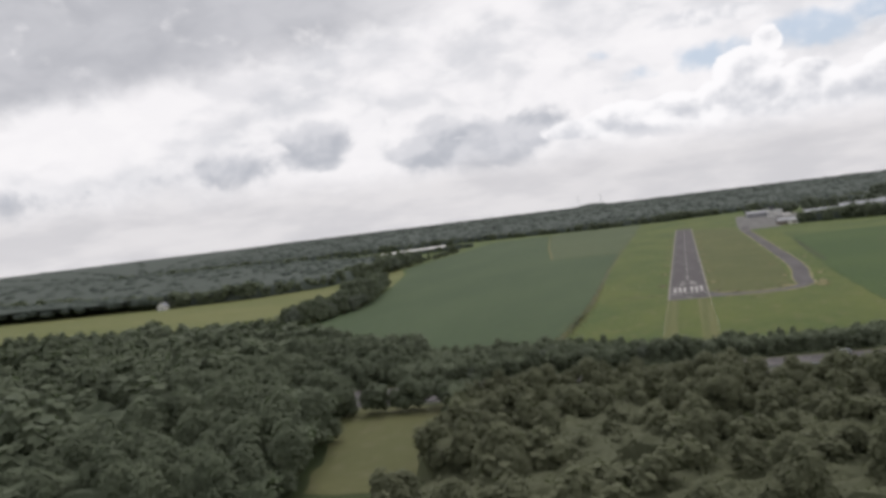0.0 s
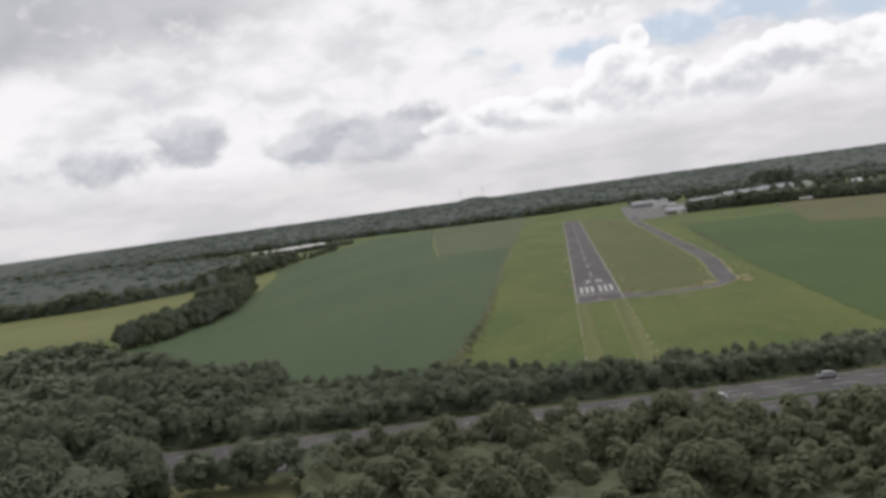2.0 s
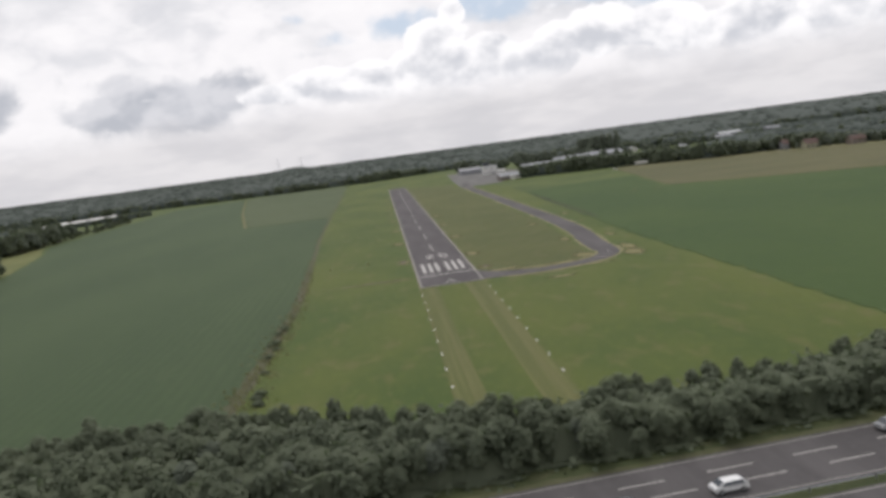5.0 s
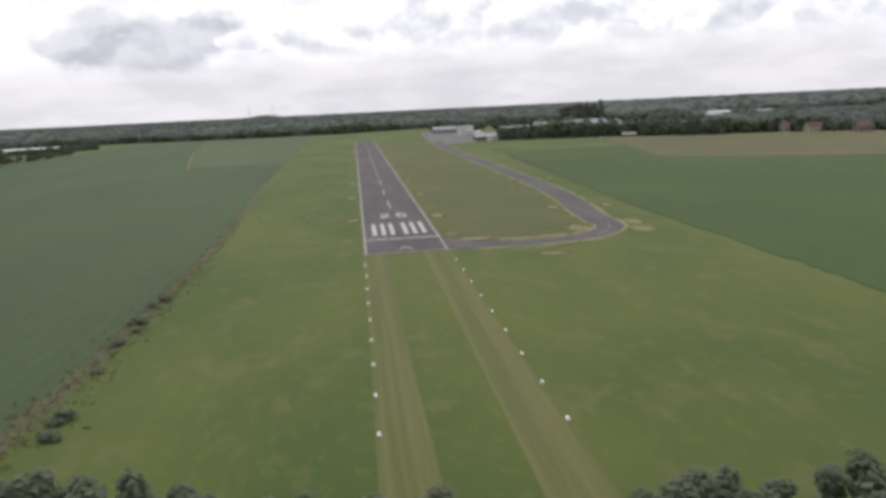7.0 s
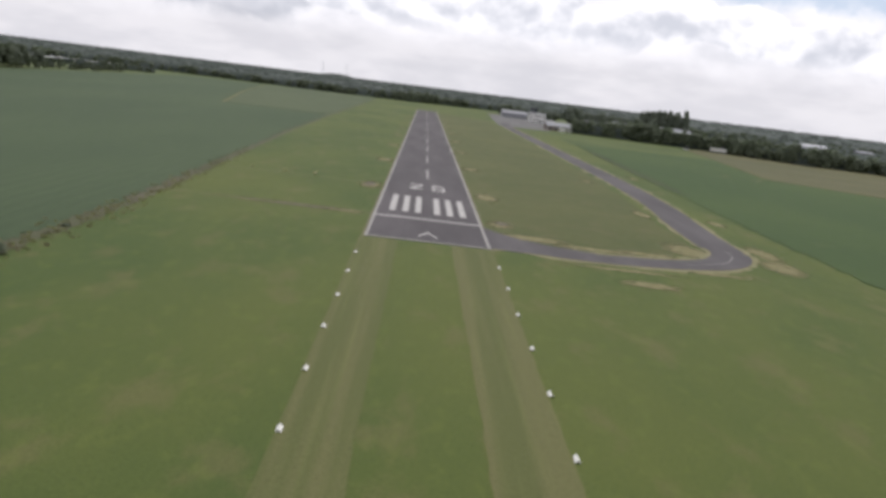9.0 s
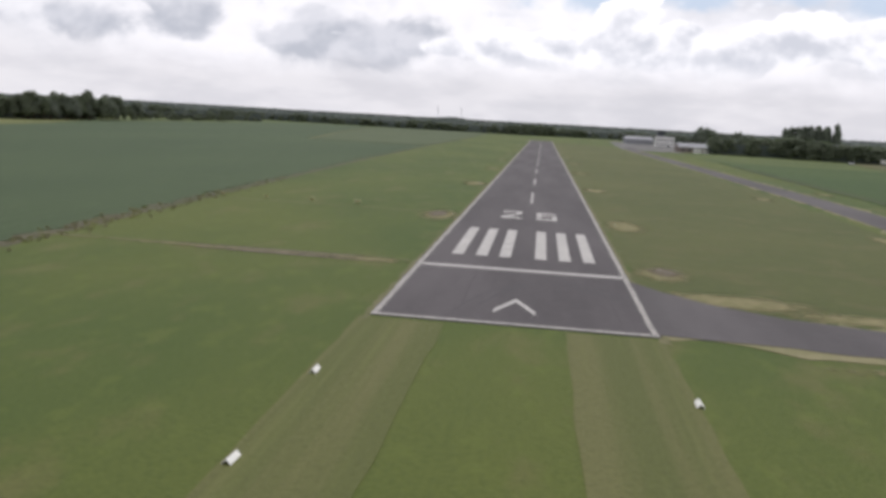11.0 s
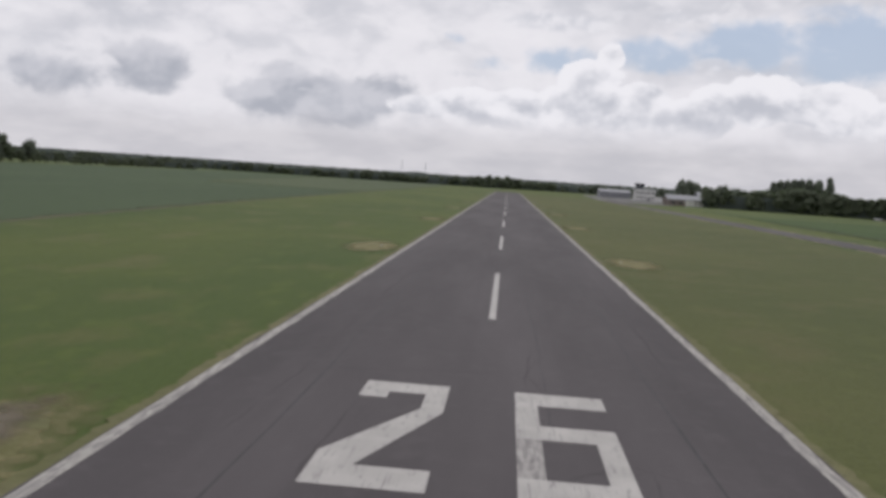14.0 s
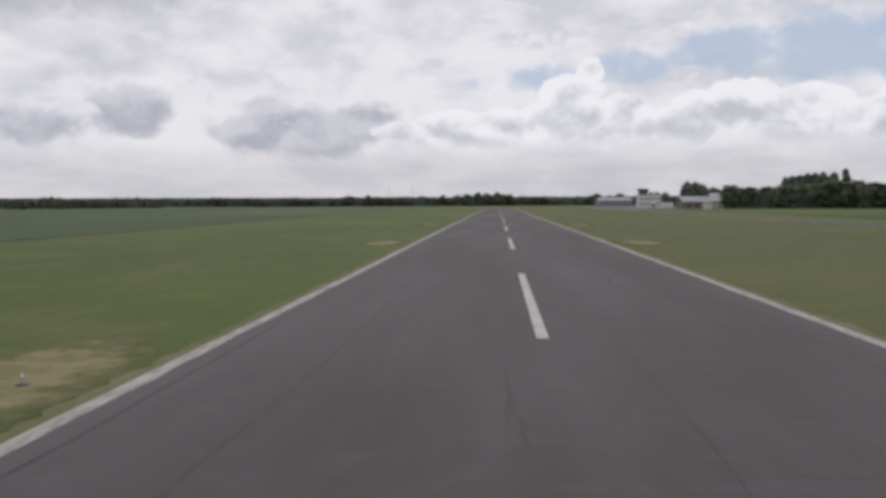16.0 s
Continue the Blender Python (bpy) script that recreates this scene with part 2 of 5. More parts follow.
def asphalt(base, seam=True):
    def build(n, p):
        q = n.add("ShaderNodeVectorMath", {0: p, 1: (1, 0.16, 1)}, operation="MULTIPLY").outputs[0]
        big, mid, grain = n.noise(q, 0.11, 5, 0.62), n.noise(p, 0.9, 5, 0.65), n.noise(p, 38.0, 3, 0.7)
        c = n.mix(n.ramp(big, 0.34, 0.68), tuple(v * 0.78 for v in base), tuple(v * 1.2 for v in base))
        c = n.mix(n.math("MULTIPLY", n.ramp(mid, 0.5, 0.72), 0.35), c, tuple(v * 1.3 for v in base))
        c = n.mix(n.math("MULTIPLY", n.ramp(grain, 0.42, 0.72), 0.4), c, tuple(v * 0.55 for v in base))
        if seam:
            # paving seams along the runway, broken up, and a few thin cracks across
            x = n.add("ShaderNodeSeparateXYZ", {0: p}).outputs[0]
            drift = n.math("MULTIPLY", n.math("SUBTRACT", n.noise(p, 0.10, 6, 0.6), 0.5), 1.6)
            lane = n.math("ABSOLUTE", n.math("SUBTRACT", n.math("FRACT", n.math("DIVIDE", n.math("ADD", n.math("ADD", x, drift), 20.0), 2.9)), 0.5))
            along_seam = n.math("MULTIPLY", n.ramp(lane, 0.022, 0.006), n.ramp(n.noise(q, 0.22, 4, 0.6), 0.52, 0.64))
            warp = n.add("ShaderNodeVectorMath", {0: p, 1: n.add("ShaderNodeVectorMath", {0: n.add("ShaderNodeTexNoise", {"Vector": p, "Scale": 0.5, "Detail": 6.0}).outputs["Color"], 1: (0.9, 0.9, 0)}, operation="MULTIPLY").outputs[0]}, operation="ADD").outputs[0]
            cells = n.add("ShaderNodeTexVoronoi", {"Vector": warp, "Scale": 0.075}, feature="DISTANCE_TO_EDGE").outputs["Distance"]
            crack = n.math("MULTIPLY", n.ramp(cells, 0.006, 0.001), n.ramp(n.noise(p, 0.12, 3, 0.5), 0.50, 0.62))
            c = n.mix(n.math("MULTIPLY", n.math("MAXIMUM", n.math("MULTIPLY", crack, 0.45), along_seam), 0.62), c, tuple(v * 0.4 for v in base))
        return c, n.math("ADD", grain, mid), 0.35, 0.02

    return build


M_ASPHALT = material("runway_asphalt", asphalt((0.090, 0.080, 0.083)), 0.85, spec=0.25)
M_TAXI = material("taxiway_asphalt", asphalt((0.096, 0.087, 0.089)), 0.85, spec=0.25)
M_ROAD = material("motorway_asphalt", asphalt((0.094, 0.087, 0.088), False), 0.85, spec=0.25)
M_APRON = material("apron_concrete", asphalt((0.135, 0.130, 0.125)), 0.85)


def paint(base, wear):
    def build(n, p):
        q = n.add("ShaderNodeVectorMath", {0: p, 1: (3.0, 0.5, 1)}, operation="MULTIPLY").outputs[0]
        chips = n.ramp(n.noise(q, 2.4, 7, 0.72), 0.62 - wear, 0.74 - wear)
        dirt = n.noise(p, 0.5, 4, 0.6)
        long = n.add("ShaderNodeVectorMath", {0: p, 1: (9.0, 0.35, 1)}, operation="MULTIPLY").outputs[0]
        chips = n.math("MAXIMUM", chips, n.math("MULTIPLY", n.ramp(n.noise(long, 1.1, 5, 0.65), 0.60 - wear * 0.6, 0.72 - wear * 0.6), 0.8))
        c = n.mix(n.ramp(dirt, 0.3, 0.75), tuple(v * 0.78 for v in base), base)
        return n.mix(n.math("MULTIPLY", chips, 0.75), c, (0.16, 0.15, 0.15))

    return build


M_PAINT = material("worn_white_paint", paint((0.48, 0.46, 0.435), 0.07), 0.7)
M_SCRAPED = material("scraped_paint", paint((0.40, 0.38, 0.36), 0.16), 0.8)
M_LINE = material("dirty_edge_paint", paint((0.43, 0.41, 0.375), 0.16), 0.75)


def plain(base, spread=0.15, scale=1.0):
    def build(n, p):
        c = n.mix(n.ramp(n.noise(p, scale, 5, 0.6), 0.3, 0.7), tuple(v * (1 - spread) for v in base), tuple(min(1, v * (1 + spread)) for v in base))
        return n.mix(n.math("MULTIPLY", n.ramp(n.noise(p, scale * 9, 3, 0.6), 0.5, 0.75), 0.3), c, tuple(v * 0.7 for v in base))

    return build


M_WHITE = material("white_render", plain((0.74, 0.73, 0.70), 0.08, 0.4), 0.7)
M_BOARD = material("white_marker_board", plain((0.80, 0.79, 0.74), 0.06, 2.0), 0.6)
M_DULL = material("weathered_grey_sheet", plain((0.20, 0.205, 0.215), 0.2, 0.2), 0.7)
M_CREAM = material("cream_render", plain((0.42, 0.40, 0.29), 0.1, 0.4), 0.75)
M_SHEET = material("grey_roof_sheet", plain((0.25, 0.255, 0.27), 0.16, 0.3), 0.55)
M_PALE_SHEET = material("pale_roof_sheet", plain((0.56, 0.57, 0.58), 0.1, 0.3), 0.5)
M_ROOF = material("pale_grey_roof_sheet", plain((0.27, 0.28, 0.295), 0.2, 0.12), 0.6)
M_TILE = material("red_brown_roof_tile", plain((0.115, 0.075, 0.065), 0.2, 0.5), 0.8)
M_BRICK = material("brown_brick", plain((0.22, 0.185, 0.16), 0.2, 0.6), 0.85)
M_DARK = material("dark_frame", plain((0.045, 0.045, 0.05), 0.2, 2.0), 0.5)
M_GLASS = material("window_glass", plain((0.05, 0.06, 0.07), 0.1, 1.0), 0.08, spec=0.6)
M_STEEL = material("galvanised_steel", plain((0.42, 0.43, 0.44), 0.12, 1.5), 0.45, 0.7)
M_RUBBER = material("tyre_rubber", plain((0.02, 0.02, 0.02), 0.2, 3.0), 0.8)
M_BARK = material("bark", plain((0.085, 0.065, 0.048), 0.3, 3.0), 0.9)


def foliage(name, lo, hi, passing=0.4):
    """Leaves: each clump has its own green, and light passes through them."""
    m = bpy.data.materials.new(name)
    m.use_nodes = True
    n = Net(m.node_tree)
    geo = n.add("ShaderNodeNewGeometry")
    c = n.mix(geo.outputs["Random Per Island"], lo, hi)
    drift = n.ramp(n.noise(geo.outputs["Position"], 0.05, 3, 0.6), 0.38, 0.66)
    c = n.mix(n.math("MULTIPLY", drift, 0.5), c, tuple(v * 1.3 for v in hi))
    c = n.mix(n.math("MULTIPLY", n.add("ShaderNodeObjectInfo").outputs["Random"], 0.4), c, (hi[0] * 1.02, hi[1] * 1.0, hi[2] * 1.1))
    d = n.add("ShaderNodeBsdfPrincipled", {"Base Color": c, "Roughness": 0.75, "Specular IOR Level": 0.15})
    t = n.add("ShaderNodeBsdfTranslucent", {"Color": n.mix(1.0, c, (1.05, 1.25, 0.9), "MULTIPLY")})
    mixed = n.add("ShaderNodeMixShader", {0: passing, 1: d.outputs[0], 2: t.outputs[0]})
    n.tree.links.new(mixed.outputs[0], n.add("ShaderNodeOutputMaterial").inputs[0])
    return m


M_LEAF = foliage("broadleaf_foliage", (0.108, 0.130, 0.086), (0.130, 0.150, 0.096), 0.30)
M_LEAF_D = foliage("dark_foliage", (0.116, 0.136, 0.104), (0.134, 0.152, 0.112), 0.28)
M_YOUNG = foliage("young_foliage", (0.114, 0.124, 0.074), (0.136, 0.144, 0.085), 0.30)
M_WEED = foliage("rank_weeds", (0.150, 0.146, 0.078), (0.200, 0.176, 0.112), 0.6)
# blue-grey cast puts a little distance haze into the leaf colour
M_WOODS = foliage("hazed_woodland_foliage", (0.066, 0.082, 0.072), (0.080, 0.096, 0.080), 0.2)


def worn_turf(name, cover, lo, hi, grit):
    """Dry, thin grass that fades into the sound grass round it."""
    m = bpy.data.materials.new(name)
    m.use_nodes = True
    n = Net(m.node_tree)
    geo, tex = n.add("ShaderNodeNewGeometry"), n.add("ShaderNodeTexCoord")
    p = geo.outputs["Position"]
    g = n.add("ShaderNodeVectorMath", {0: tex.outputs["Generated"], 1: (0.5, 0.5, 0.0)}, operation="SUBTRACT").outputs[0]
    flat_g = n.add("ShaderNodeVectorMath", {0: g, 1: (2.0, 2.0, 0.0)}, operation="MULTIPLY").outputs[0]
    r = n.add("ShaderNodeVectorMath", {0: flat_g}, operation="LENGTH").outputs["Value"]
    ragged = n.math("ADD", r, n.math("MULTIPLY", n.math("SUBTRACT", n.noise(p, 0.9, 6, 0.65), 0.5), 1.3))
    keep = n.math("MULTIPLY", n.ramp(ragged, 0.98, 0.35), cover)
    c = n.mix(n.ramp(n.noise(p, 0.7, 5, 0.65), 0.35, 0.65), lo, hi)
    c = n.mix(n.math("MULTIPLY", n.ramp(n.noise(p, 6.0, 4, 0.7), 0.5, 0.7), 0.5), c, grit)
    d = n.add("ShaderNodeBsdfPrincipled", {"Base Color": c, "Roughness": 0.9, "Specular IOR Level": 0.2})
    mixed = n.add("ShaderNodeMixShader", {0: keep, 1: n.add("ShaderNodeBsdfTransparent").outputs[0], 2: d.outputs[0]})
    n.tree.links.new(mixed.outputs[0], n.add("ShaderNodeOutputMaterial").inputs[0])
    return m


M_WORN = worn_turf("worn_turf", 0.9, (0.150, 0.146, 0.062), (0.25, 0.22, 0.115), (0.29, 0.25, 0.155))
M_SOIL = worn_turf("rutted_soil", 0.85, (0.120, 0.100, 0.070), (0.175, 0.150, 0.115), (0.21, 0.19, 0.16))
M_EARTH = material("bare_field_edge", turf((0.074, 0.080, 0.038), (0.104, 0.096, 0.058), (0.070, 0.086, 0.028), 0.47))


# ---- mesh helpers ----
def ob_from(name, bm, mat, parent=None, smooth=False):
    me = bpy.data.meshes.new(name)
    bm.to_mesh(me)
    bm.free()
    me.materials.append(mat)
    if smooth:
        for f in me.polygons:
            f.use_smooth = True
    o = new(name, me)
    if parent is not None:
        o.parent = parent
    return o


def part(name, bm, mat, parent, label="", smooth=False):
    return tagged(ob_from(name, bm, mat, parent, smooth), label)


def add_box(bm, x0, x1, y0, y1, z0, z1, bevel=0.0, m=None):
    v = [bm.verts.new((x, y, z)) for x in (x0, x1) for y in (y0, y1) for z in (z0, z1)]
    if m is not None:
        for w in v:
            w.co = m @ w.co
    fs = [bm.faces.new([v[i] for i in q]) for q in ((0, 1, 3, 2), (4, 6, 7, 5), (0, 4, 5, 1), (2, 3, 7, 6), (0, 2, 6, 4), (1, 5, 7, 3))]
    if bevel:
        bmesh.ops.bevel(bm, geom=list({e for f in fs for e in f.edges}), offset=bevel, segments=2, affect="EDGES")
    return bm


def box(*args, **kw):
    return add_box(bmesh.new(), *args, **kw)


def add_tube(bm, a, b, r0, r1, n=8):
    a, b = Vector(a), Vector(b)
    q = (b - a).to_track_quat("Z", "Y").to_matrix()
    rings = []
    for p, r in ((a, r0), (b, r1)):
        rings.append([bm.verts.new(p + q @ Vector((r * math.cos(6.2832 * k / n), r * math.sin(6.2832 * k / n), 0))) for k in range(n)])
    for k in range(n):
        bm.faces.new((rings[0][k], rings[0][(k + 1) % n], rings[1][(k + 1) % n], rings[1][k]))
    bm.faces.new(rings[1])
    bm.faces.new(rings[0][::-1])
    return bm


def add_sheet(bm, outline, z, thick=0.0, ragged=0.0, step=0.0, seed=1):
    """A flat slab over an outline; ragged: how far its edge wanders, at every step metres."""
    rng = random.Random(seed)
    pts = []
    for (x0, y0), (x1, y1) in zip(outline, [*outline[1:], outline[0]]):
        n = max(1, int(math.hypot(x1 - x0, y1 - y0) / step)) if step else 1
        for k in range(n):
            j = rng.gauss(0, ragged) if ragged else 0
            i = rng.gauss(0, ragged) if ragged else 0
            pts.append((x0 + (x1 - x0) * k / n + i, y0 + (y1 - y0) * k / n + j))
    top = [bm.verts.new((x, y, z)) for x, y in pts]
    f = bm.faces.new(top)
    f.normal_update()
    if f.normal.z < 0:
        f.normal_flip()
    if thick:
        low = [bm.verts.new((x, y, z - thick)) for x, y in pts]
        for k in range(len(pts)):
            bm.faces.new((top[k], low[k], low[(k + 1) % len(pts)], top[(k + 1) % len(pts)]))
    bmesh.ops.recalc_face_normals(bm, faces=bm.faces[:]) if thick else None
    return bm


def sheet(name, outline, z, mat, label="", category="ground", thick=0.0, ragged=0.0, step=0.0, kind="structure", parent=None, seed=1):
    o = ob_from(name, add_sheet(bmesh.new(), outline, z, thick, ragged, step, seed), mat, parent)
    return o if parent is not None else tagged(o, label, category, "", kind)


def ribbon(centre, widths):
    """The outline of a band along a line of points."""
    left, right = [], []
    for k, (x, y) in enumerate(centre):
        a, b = centre[max(0, k - 1)], centre[min(len(centre) - 1, k + 1)]
        d = Vector((b[0] - a[0], b[1] - a[1])).normalized()
        w = widths[k] / 2
        left.append((x - d.y * w, y + d.x * w))
        right.append((x + d.y * w, y - d.x * w))
    return left + right[::-1]


def smooth_line(pts, n=6):
    """Catmull-Rom through the points."""
    out = []
    for k in range(len(pts) - 1):
        p = [Vector(pts[min(max(i, 0), len(pts) - 1)]) for i in (k - 1, k, k + 1, k + 2)]
        for j in range(n):
            t = j / n
            out.append(tuple(0.5 * (2 * p[1] + (p[2] - p[0]) * t + (2 * p[0] - 5 * p[1] + 4 * p[2] - p[3]) * t * t + (3 * p[1] - p[0] - 3 * p[2] + p[3]) * t ** 3)))
    return out + [tuple(pts[-1])]


# ---- ground ----
bm = bmesh.new()
ring = [bm.verts.new((4850 * math.cos(6.2832 * k / 96), 400 + 4850 * math.sin(6.2832 * k / 96), -0.06)) for k in range(96)]
bm.faces.new(ring)
tagged(ob_from("ground", bm, M_BASE), "open green countryside around the airfield", "ground", "", "structure")

sheet("airfield_grass", [(-52, -122), (-50, -60), (-49, 0), (-52, 90), (-57, 220), (-62, 430), (-66, 760), (-70, 1080), (150, 1150), (140, 600), (96, 560), (90, 380), (80, 185), (75, 50), (74, -40), (74, -118), (30, -134), (0, -136)],
      0.0, M_GRASS, "short yellow-green airfield grass with dry spots", "grass", ragged=0.5, step=6)
sheet("crop_field", [(-52.5, -121), (-50.5, -60), (-49.5, 0), (-52.5, 90), (-57.5, 220), (-60, 384), (-128, 389), (-167, 620), (-232, 1062), (-330, 1040), (-320, 790), (-319, 640), (-316, 500), (-282, 400), (-249, 268), (-214, 100), (-222, 20), (-205, -38), (-165, -80), (-120, -98), (-90, -116)],
      0.06, M_CROP, "dense dark green crop beside the runway grass", "field", thick=0.09, ragged=0.55, step=2.2, seed=4)
sheet("crop_field", [(-61, 388), (-66, 760), (-70, 1080), (-190, 1110), (-228, 1062), (-163, 620), (-124, 392)],
      0.06, M_PALE_CROP, "paler green crop behind the dark one", "field", thick=0.09, ragged=0.6, step=4, seed=5)
sheet("crop_field", [(75, -118), (75, -40), (76, 50), (81, 185), (92, 380), (130, 396), (182, 396), (159, 260), (188, 234), (222, 208), (255, 186), (297, 98), (330, -120)],
      0.06, M_CROP2, "bright green crop beside the taxiway grass", "field", thick=0.09, ragged=0.55, step=2.2, seed=6)
sheet("field_path", ribbon([(-126, 391), (-145, 505), (-165, 620), (-230, 1062)], [2.6, 2.6, 2.2, 1.2]), 0.03, M_FRINGE, "pale grassy path between two crops", "path", ragged=0.2, step=3, seed=13)
sheet("field_edge", ribbon([(-51.4, -121), (-49.4, -60), (-48.4, 0), (-51.4, 90), (-56.4, 220), (-60, 400), (-65, 760)], [3.4, 3.4, 3.2, 2.6, 2.0, 1.8, 1.6]), 0.02, M_EARTH, "bare brownish strip of weeds along the crop", "ground", ragged=0.3, step=1.5, seed=14)
# flat ragged ribbon, darker green than the crop next to it
sheet("weed_strip", ribbon([(82.2, 130), (83.2, 165), (84.6, 215), (88, 290), (90.5, 340)], [1.5, 4.0, 4.6, 4.2, 1.5]), 0.07, M_SCRUB, "flat dark green strip beside the crop", "weeds", ragged=0.4, step=2, seed=15)
sheet("grass_headland", [(92, 384), (98, 555), (142, 600), (222, 550), (201, 530), (183, 401), (130, 400)], 0.02, M_BASE, "rough pale grass below the hangars", "grass", ragged=0.6, step=6, seed=7)
sheet("grain_field", [(204, 528), (186, 400), (163, 262), (190, 238), (225, 212), (258, 190), (300, 100), (335, -122), (560, -60), (535, 145), (442, 296), (402, 388), (372, 430), (335, 468), (288, 480), (226, 549)],
      0.06, M_WHEAT, "ripening brown-yellow grain in front of the tree row", "field", thick=0.09, ragged=0.6, step=3, seed=8)
sheet("stubble_strip", ribbon([(286, 474), (333, 460), (368, 424), (398, 382), (438, 290), (500, 190)], [5, 13, 17, 16, 16, 14]), 0.075, M_DRY, "pale strip of dry straw beside the tree row", "field", ragged=1.2, step=4, seed=17)
sheet("hay_meadow", [(-236, -10), (-262, 20), (-268, 262), (-250, 267), (-284, 400), (-318, 488), (-334, 402), (-342, 332), (-390, 286), (-470, 258), (-620, 335), (-980, 500), (-1300, 420), (-700, 60), (-400, 5)],
      0.03, M_MEADOW, "cut yellow-green hay meadow beyond the copse", "field", ragged=1.0, step=10, seed=9)
# ground below the wood, coloured darker in place of tree shade
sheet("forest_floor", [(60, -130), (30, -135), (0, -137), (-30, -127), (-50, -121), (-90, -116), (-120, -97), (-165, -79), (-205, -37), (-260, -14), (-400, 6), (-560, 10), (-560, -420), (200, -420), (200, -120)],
      -0.02, M_SCRUB, "grassy ground under the trees, their shade put into its dark green", "ground", ragged=0.8, step=6, seed=10)
sheet("clearing", [(-104, -189), (-70, -194), (-59, -232), (-56, -266), (-80, -266), (-92, -225)], 0.02, M_CLEARING, "small pale green clearing among the trees", "grass", ragged=0.8, step=4, seed=11)
sheet("infield_grass", [(10.2, 15), (24, 10), (42, 13), (50, 25), (53.5, 80), (57.5, 150), (58, 380), (58, 640), (10.2, 700)], 0.012, M_INFIELD, "brownish thin grass between runway and taxiway", "grass", ragged=0.5, step=3, seed=12)
sheet("scrub_grass", [(-52, -186), (140, -172), (140, -300), (-54, -300)], 0.0, M_ROUGH, "rough olive grass between the bushes", "grass", ragged=0.8, step=6, seed=16)
for k, (x0, x1) in enumerate(((-10.6, -4.6), (3.6, 10.2))):
    sheet("mown_strip", [(x0, -136), (x1, -136), (x1 - 0.4, -70), (x1, -0.6), (x0, -0.6), (x0 + 0.3, -70)], 0.03, M_STRIP, "pale mown strip leading up to the runway", "grass", ragged=0.05, step=2, seed=20 + k)

# ---- runway ----
HALF, FAR = 10.0, 736.0
sheet("runway", [(-HALF, 0), (HALF, 0), (HALF, FAR), (-HALF, FAR)], 0.08, M_ASPHALT, "dark grey-brown asphalt runway with cracks", "runway", thick=0.12, ragged=0.04, step=2.5)
verge = []
for s in (-1, 1):
    sheet("runway_verge", [(s * 9.8, -1.5), (s * 10.45, -1.5), (s * 10.5, 200), (s * 10.4, 480), (s * 10.45, FAR), (s * 9.8, FAR)], 0.045, M_FRINGE, "dry yellowish grass verge along the asphalt", "grass", ragged=0.10, step=0.5, seed=30 + s)


def marking(name, outline, mat=M_PAINT, z=0.086):
    return sheet(name, outline, z, mat, parent=paint_root)


paint_root = tagged(new("runway_marking"), "worn white runway number, stripes and lines", "marking", "", "structure")


def rect(x0, x1, y0, y1):
    return [(x0, y0), (x1, y0), (x1, y1), (x0, y1)]


for s in (-1, 1):
    sheet("edge_line", [(s * 9.5, 0.0), (s * 9.95, 0.0), (s * 9.95, FAR), (s * 9.5, FAR)], 0.086, M_LINE, parent=paint_root, ragged=0.03, step=1.6, seed=40 + s)
marking("end_line", rect(-9.44, 9.44, 0.05, 0.65), M_LINE)
marking("threshold_line", rect(-9.44, 9.44, 21.4, 22.6))
for x in (-7.4, -4.9, -2.45, 1.25, 3.75, 6.25):
    marking("threshold_stripe", rect(x, x + 1.2, 29.3, 52.1))
k = 0
y = 91.3
while y < FAR - 30:
    marking("centre_dash", rect(-0.19, 0.19, y, y + 23.0))
    y += 47.8
bm = bmesh.new()
for s in (-1, 1):
    add_sheet(bm, [(0, 8.9), (0, 7.6), (s * 1.55, 3.4), (s * 1.55, 4.7)], 0.086)
ob_from("arrow_head", bm, M_PAINT, paint_root)
Y0, Y1 = 65.8, 76.0
# figure two: top bar with a short hook, slanting stroke and foot
bm = bmesh.new()
add_sheet(bm, rect(-4.15, -1.2, Y1 - 1.3, Y1), 0.086)
add_sheet(bm, rect(-4.15, -3.2, Y1 - 2.1, Y1 - 1.3), 0.086)
add_sheet(bm, [(-1.95, Y1 - 1.3), (-1.2, Y1 - 1.3), (-1.2, Y1 - 3.4), (-3.1, Y0 + 1.5), (-4.2, Y0 + 1.5), (-4.2, Y0 + 2.4), (-1.95, Y1 - 3.1)], 0.086)
add_sheet(bm, rect(-4.2, -1.1, Y0, Y0 + 1.5), 0.086)
ob_from("figure", bm, M_PAINT, paint_root)
# second figure: its lower left stroke has been scraped thin
bm = bmesh.new()
add_sheet(bm, rect(1.85, 4.15, Y1 - 1.6, Y1), 0.086)
add_sheet(bm, rect(1.1, 1.85, Y0 + 4.9, Y1), 0.086)
add_sheet(bm, rect(1.85, 4.15, Y0 + 4.9, Y0 + 6.3), 0.086)
add_sheet(bm, rect(3.45, 4.15, Y0 + 1.6, Y0 + 4.9), 0.086)
add_sheet(bm, rect(1.1, 4.15, Y0, Y0 + 1.6), 0.086)
ob_from("figure", bm, M_PAINT, paint_root)
marking("scraped_stroke", rect(1.1, 1.85, Y0 + 1.6, Y0 + 4.9), M_SCRAPED)

# sealed joints along the runway and the arcs left by turning tyres
M_TAR = material("tar_joint", plain((0.040, 0.037, 0.040), 0.3, 1.5), 0.7)
rng = random.Random(17)


def wander(x, y0, y1, amount, step=4.0):
    """A line along the runway that drifts a little from side to side."""
    pts, d = [], 0.0
    for y in np.arange(y0, y1, step):
        d = 0.8 * d + rng.gauss(0, amount)
        pts.append((x + d, float(y)))
    return pts


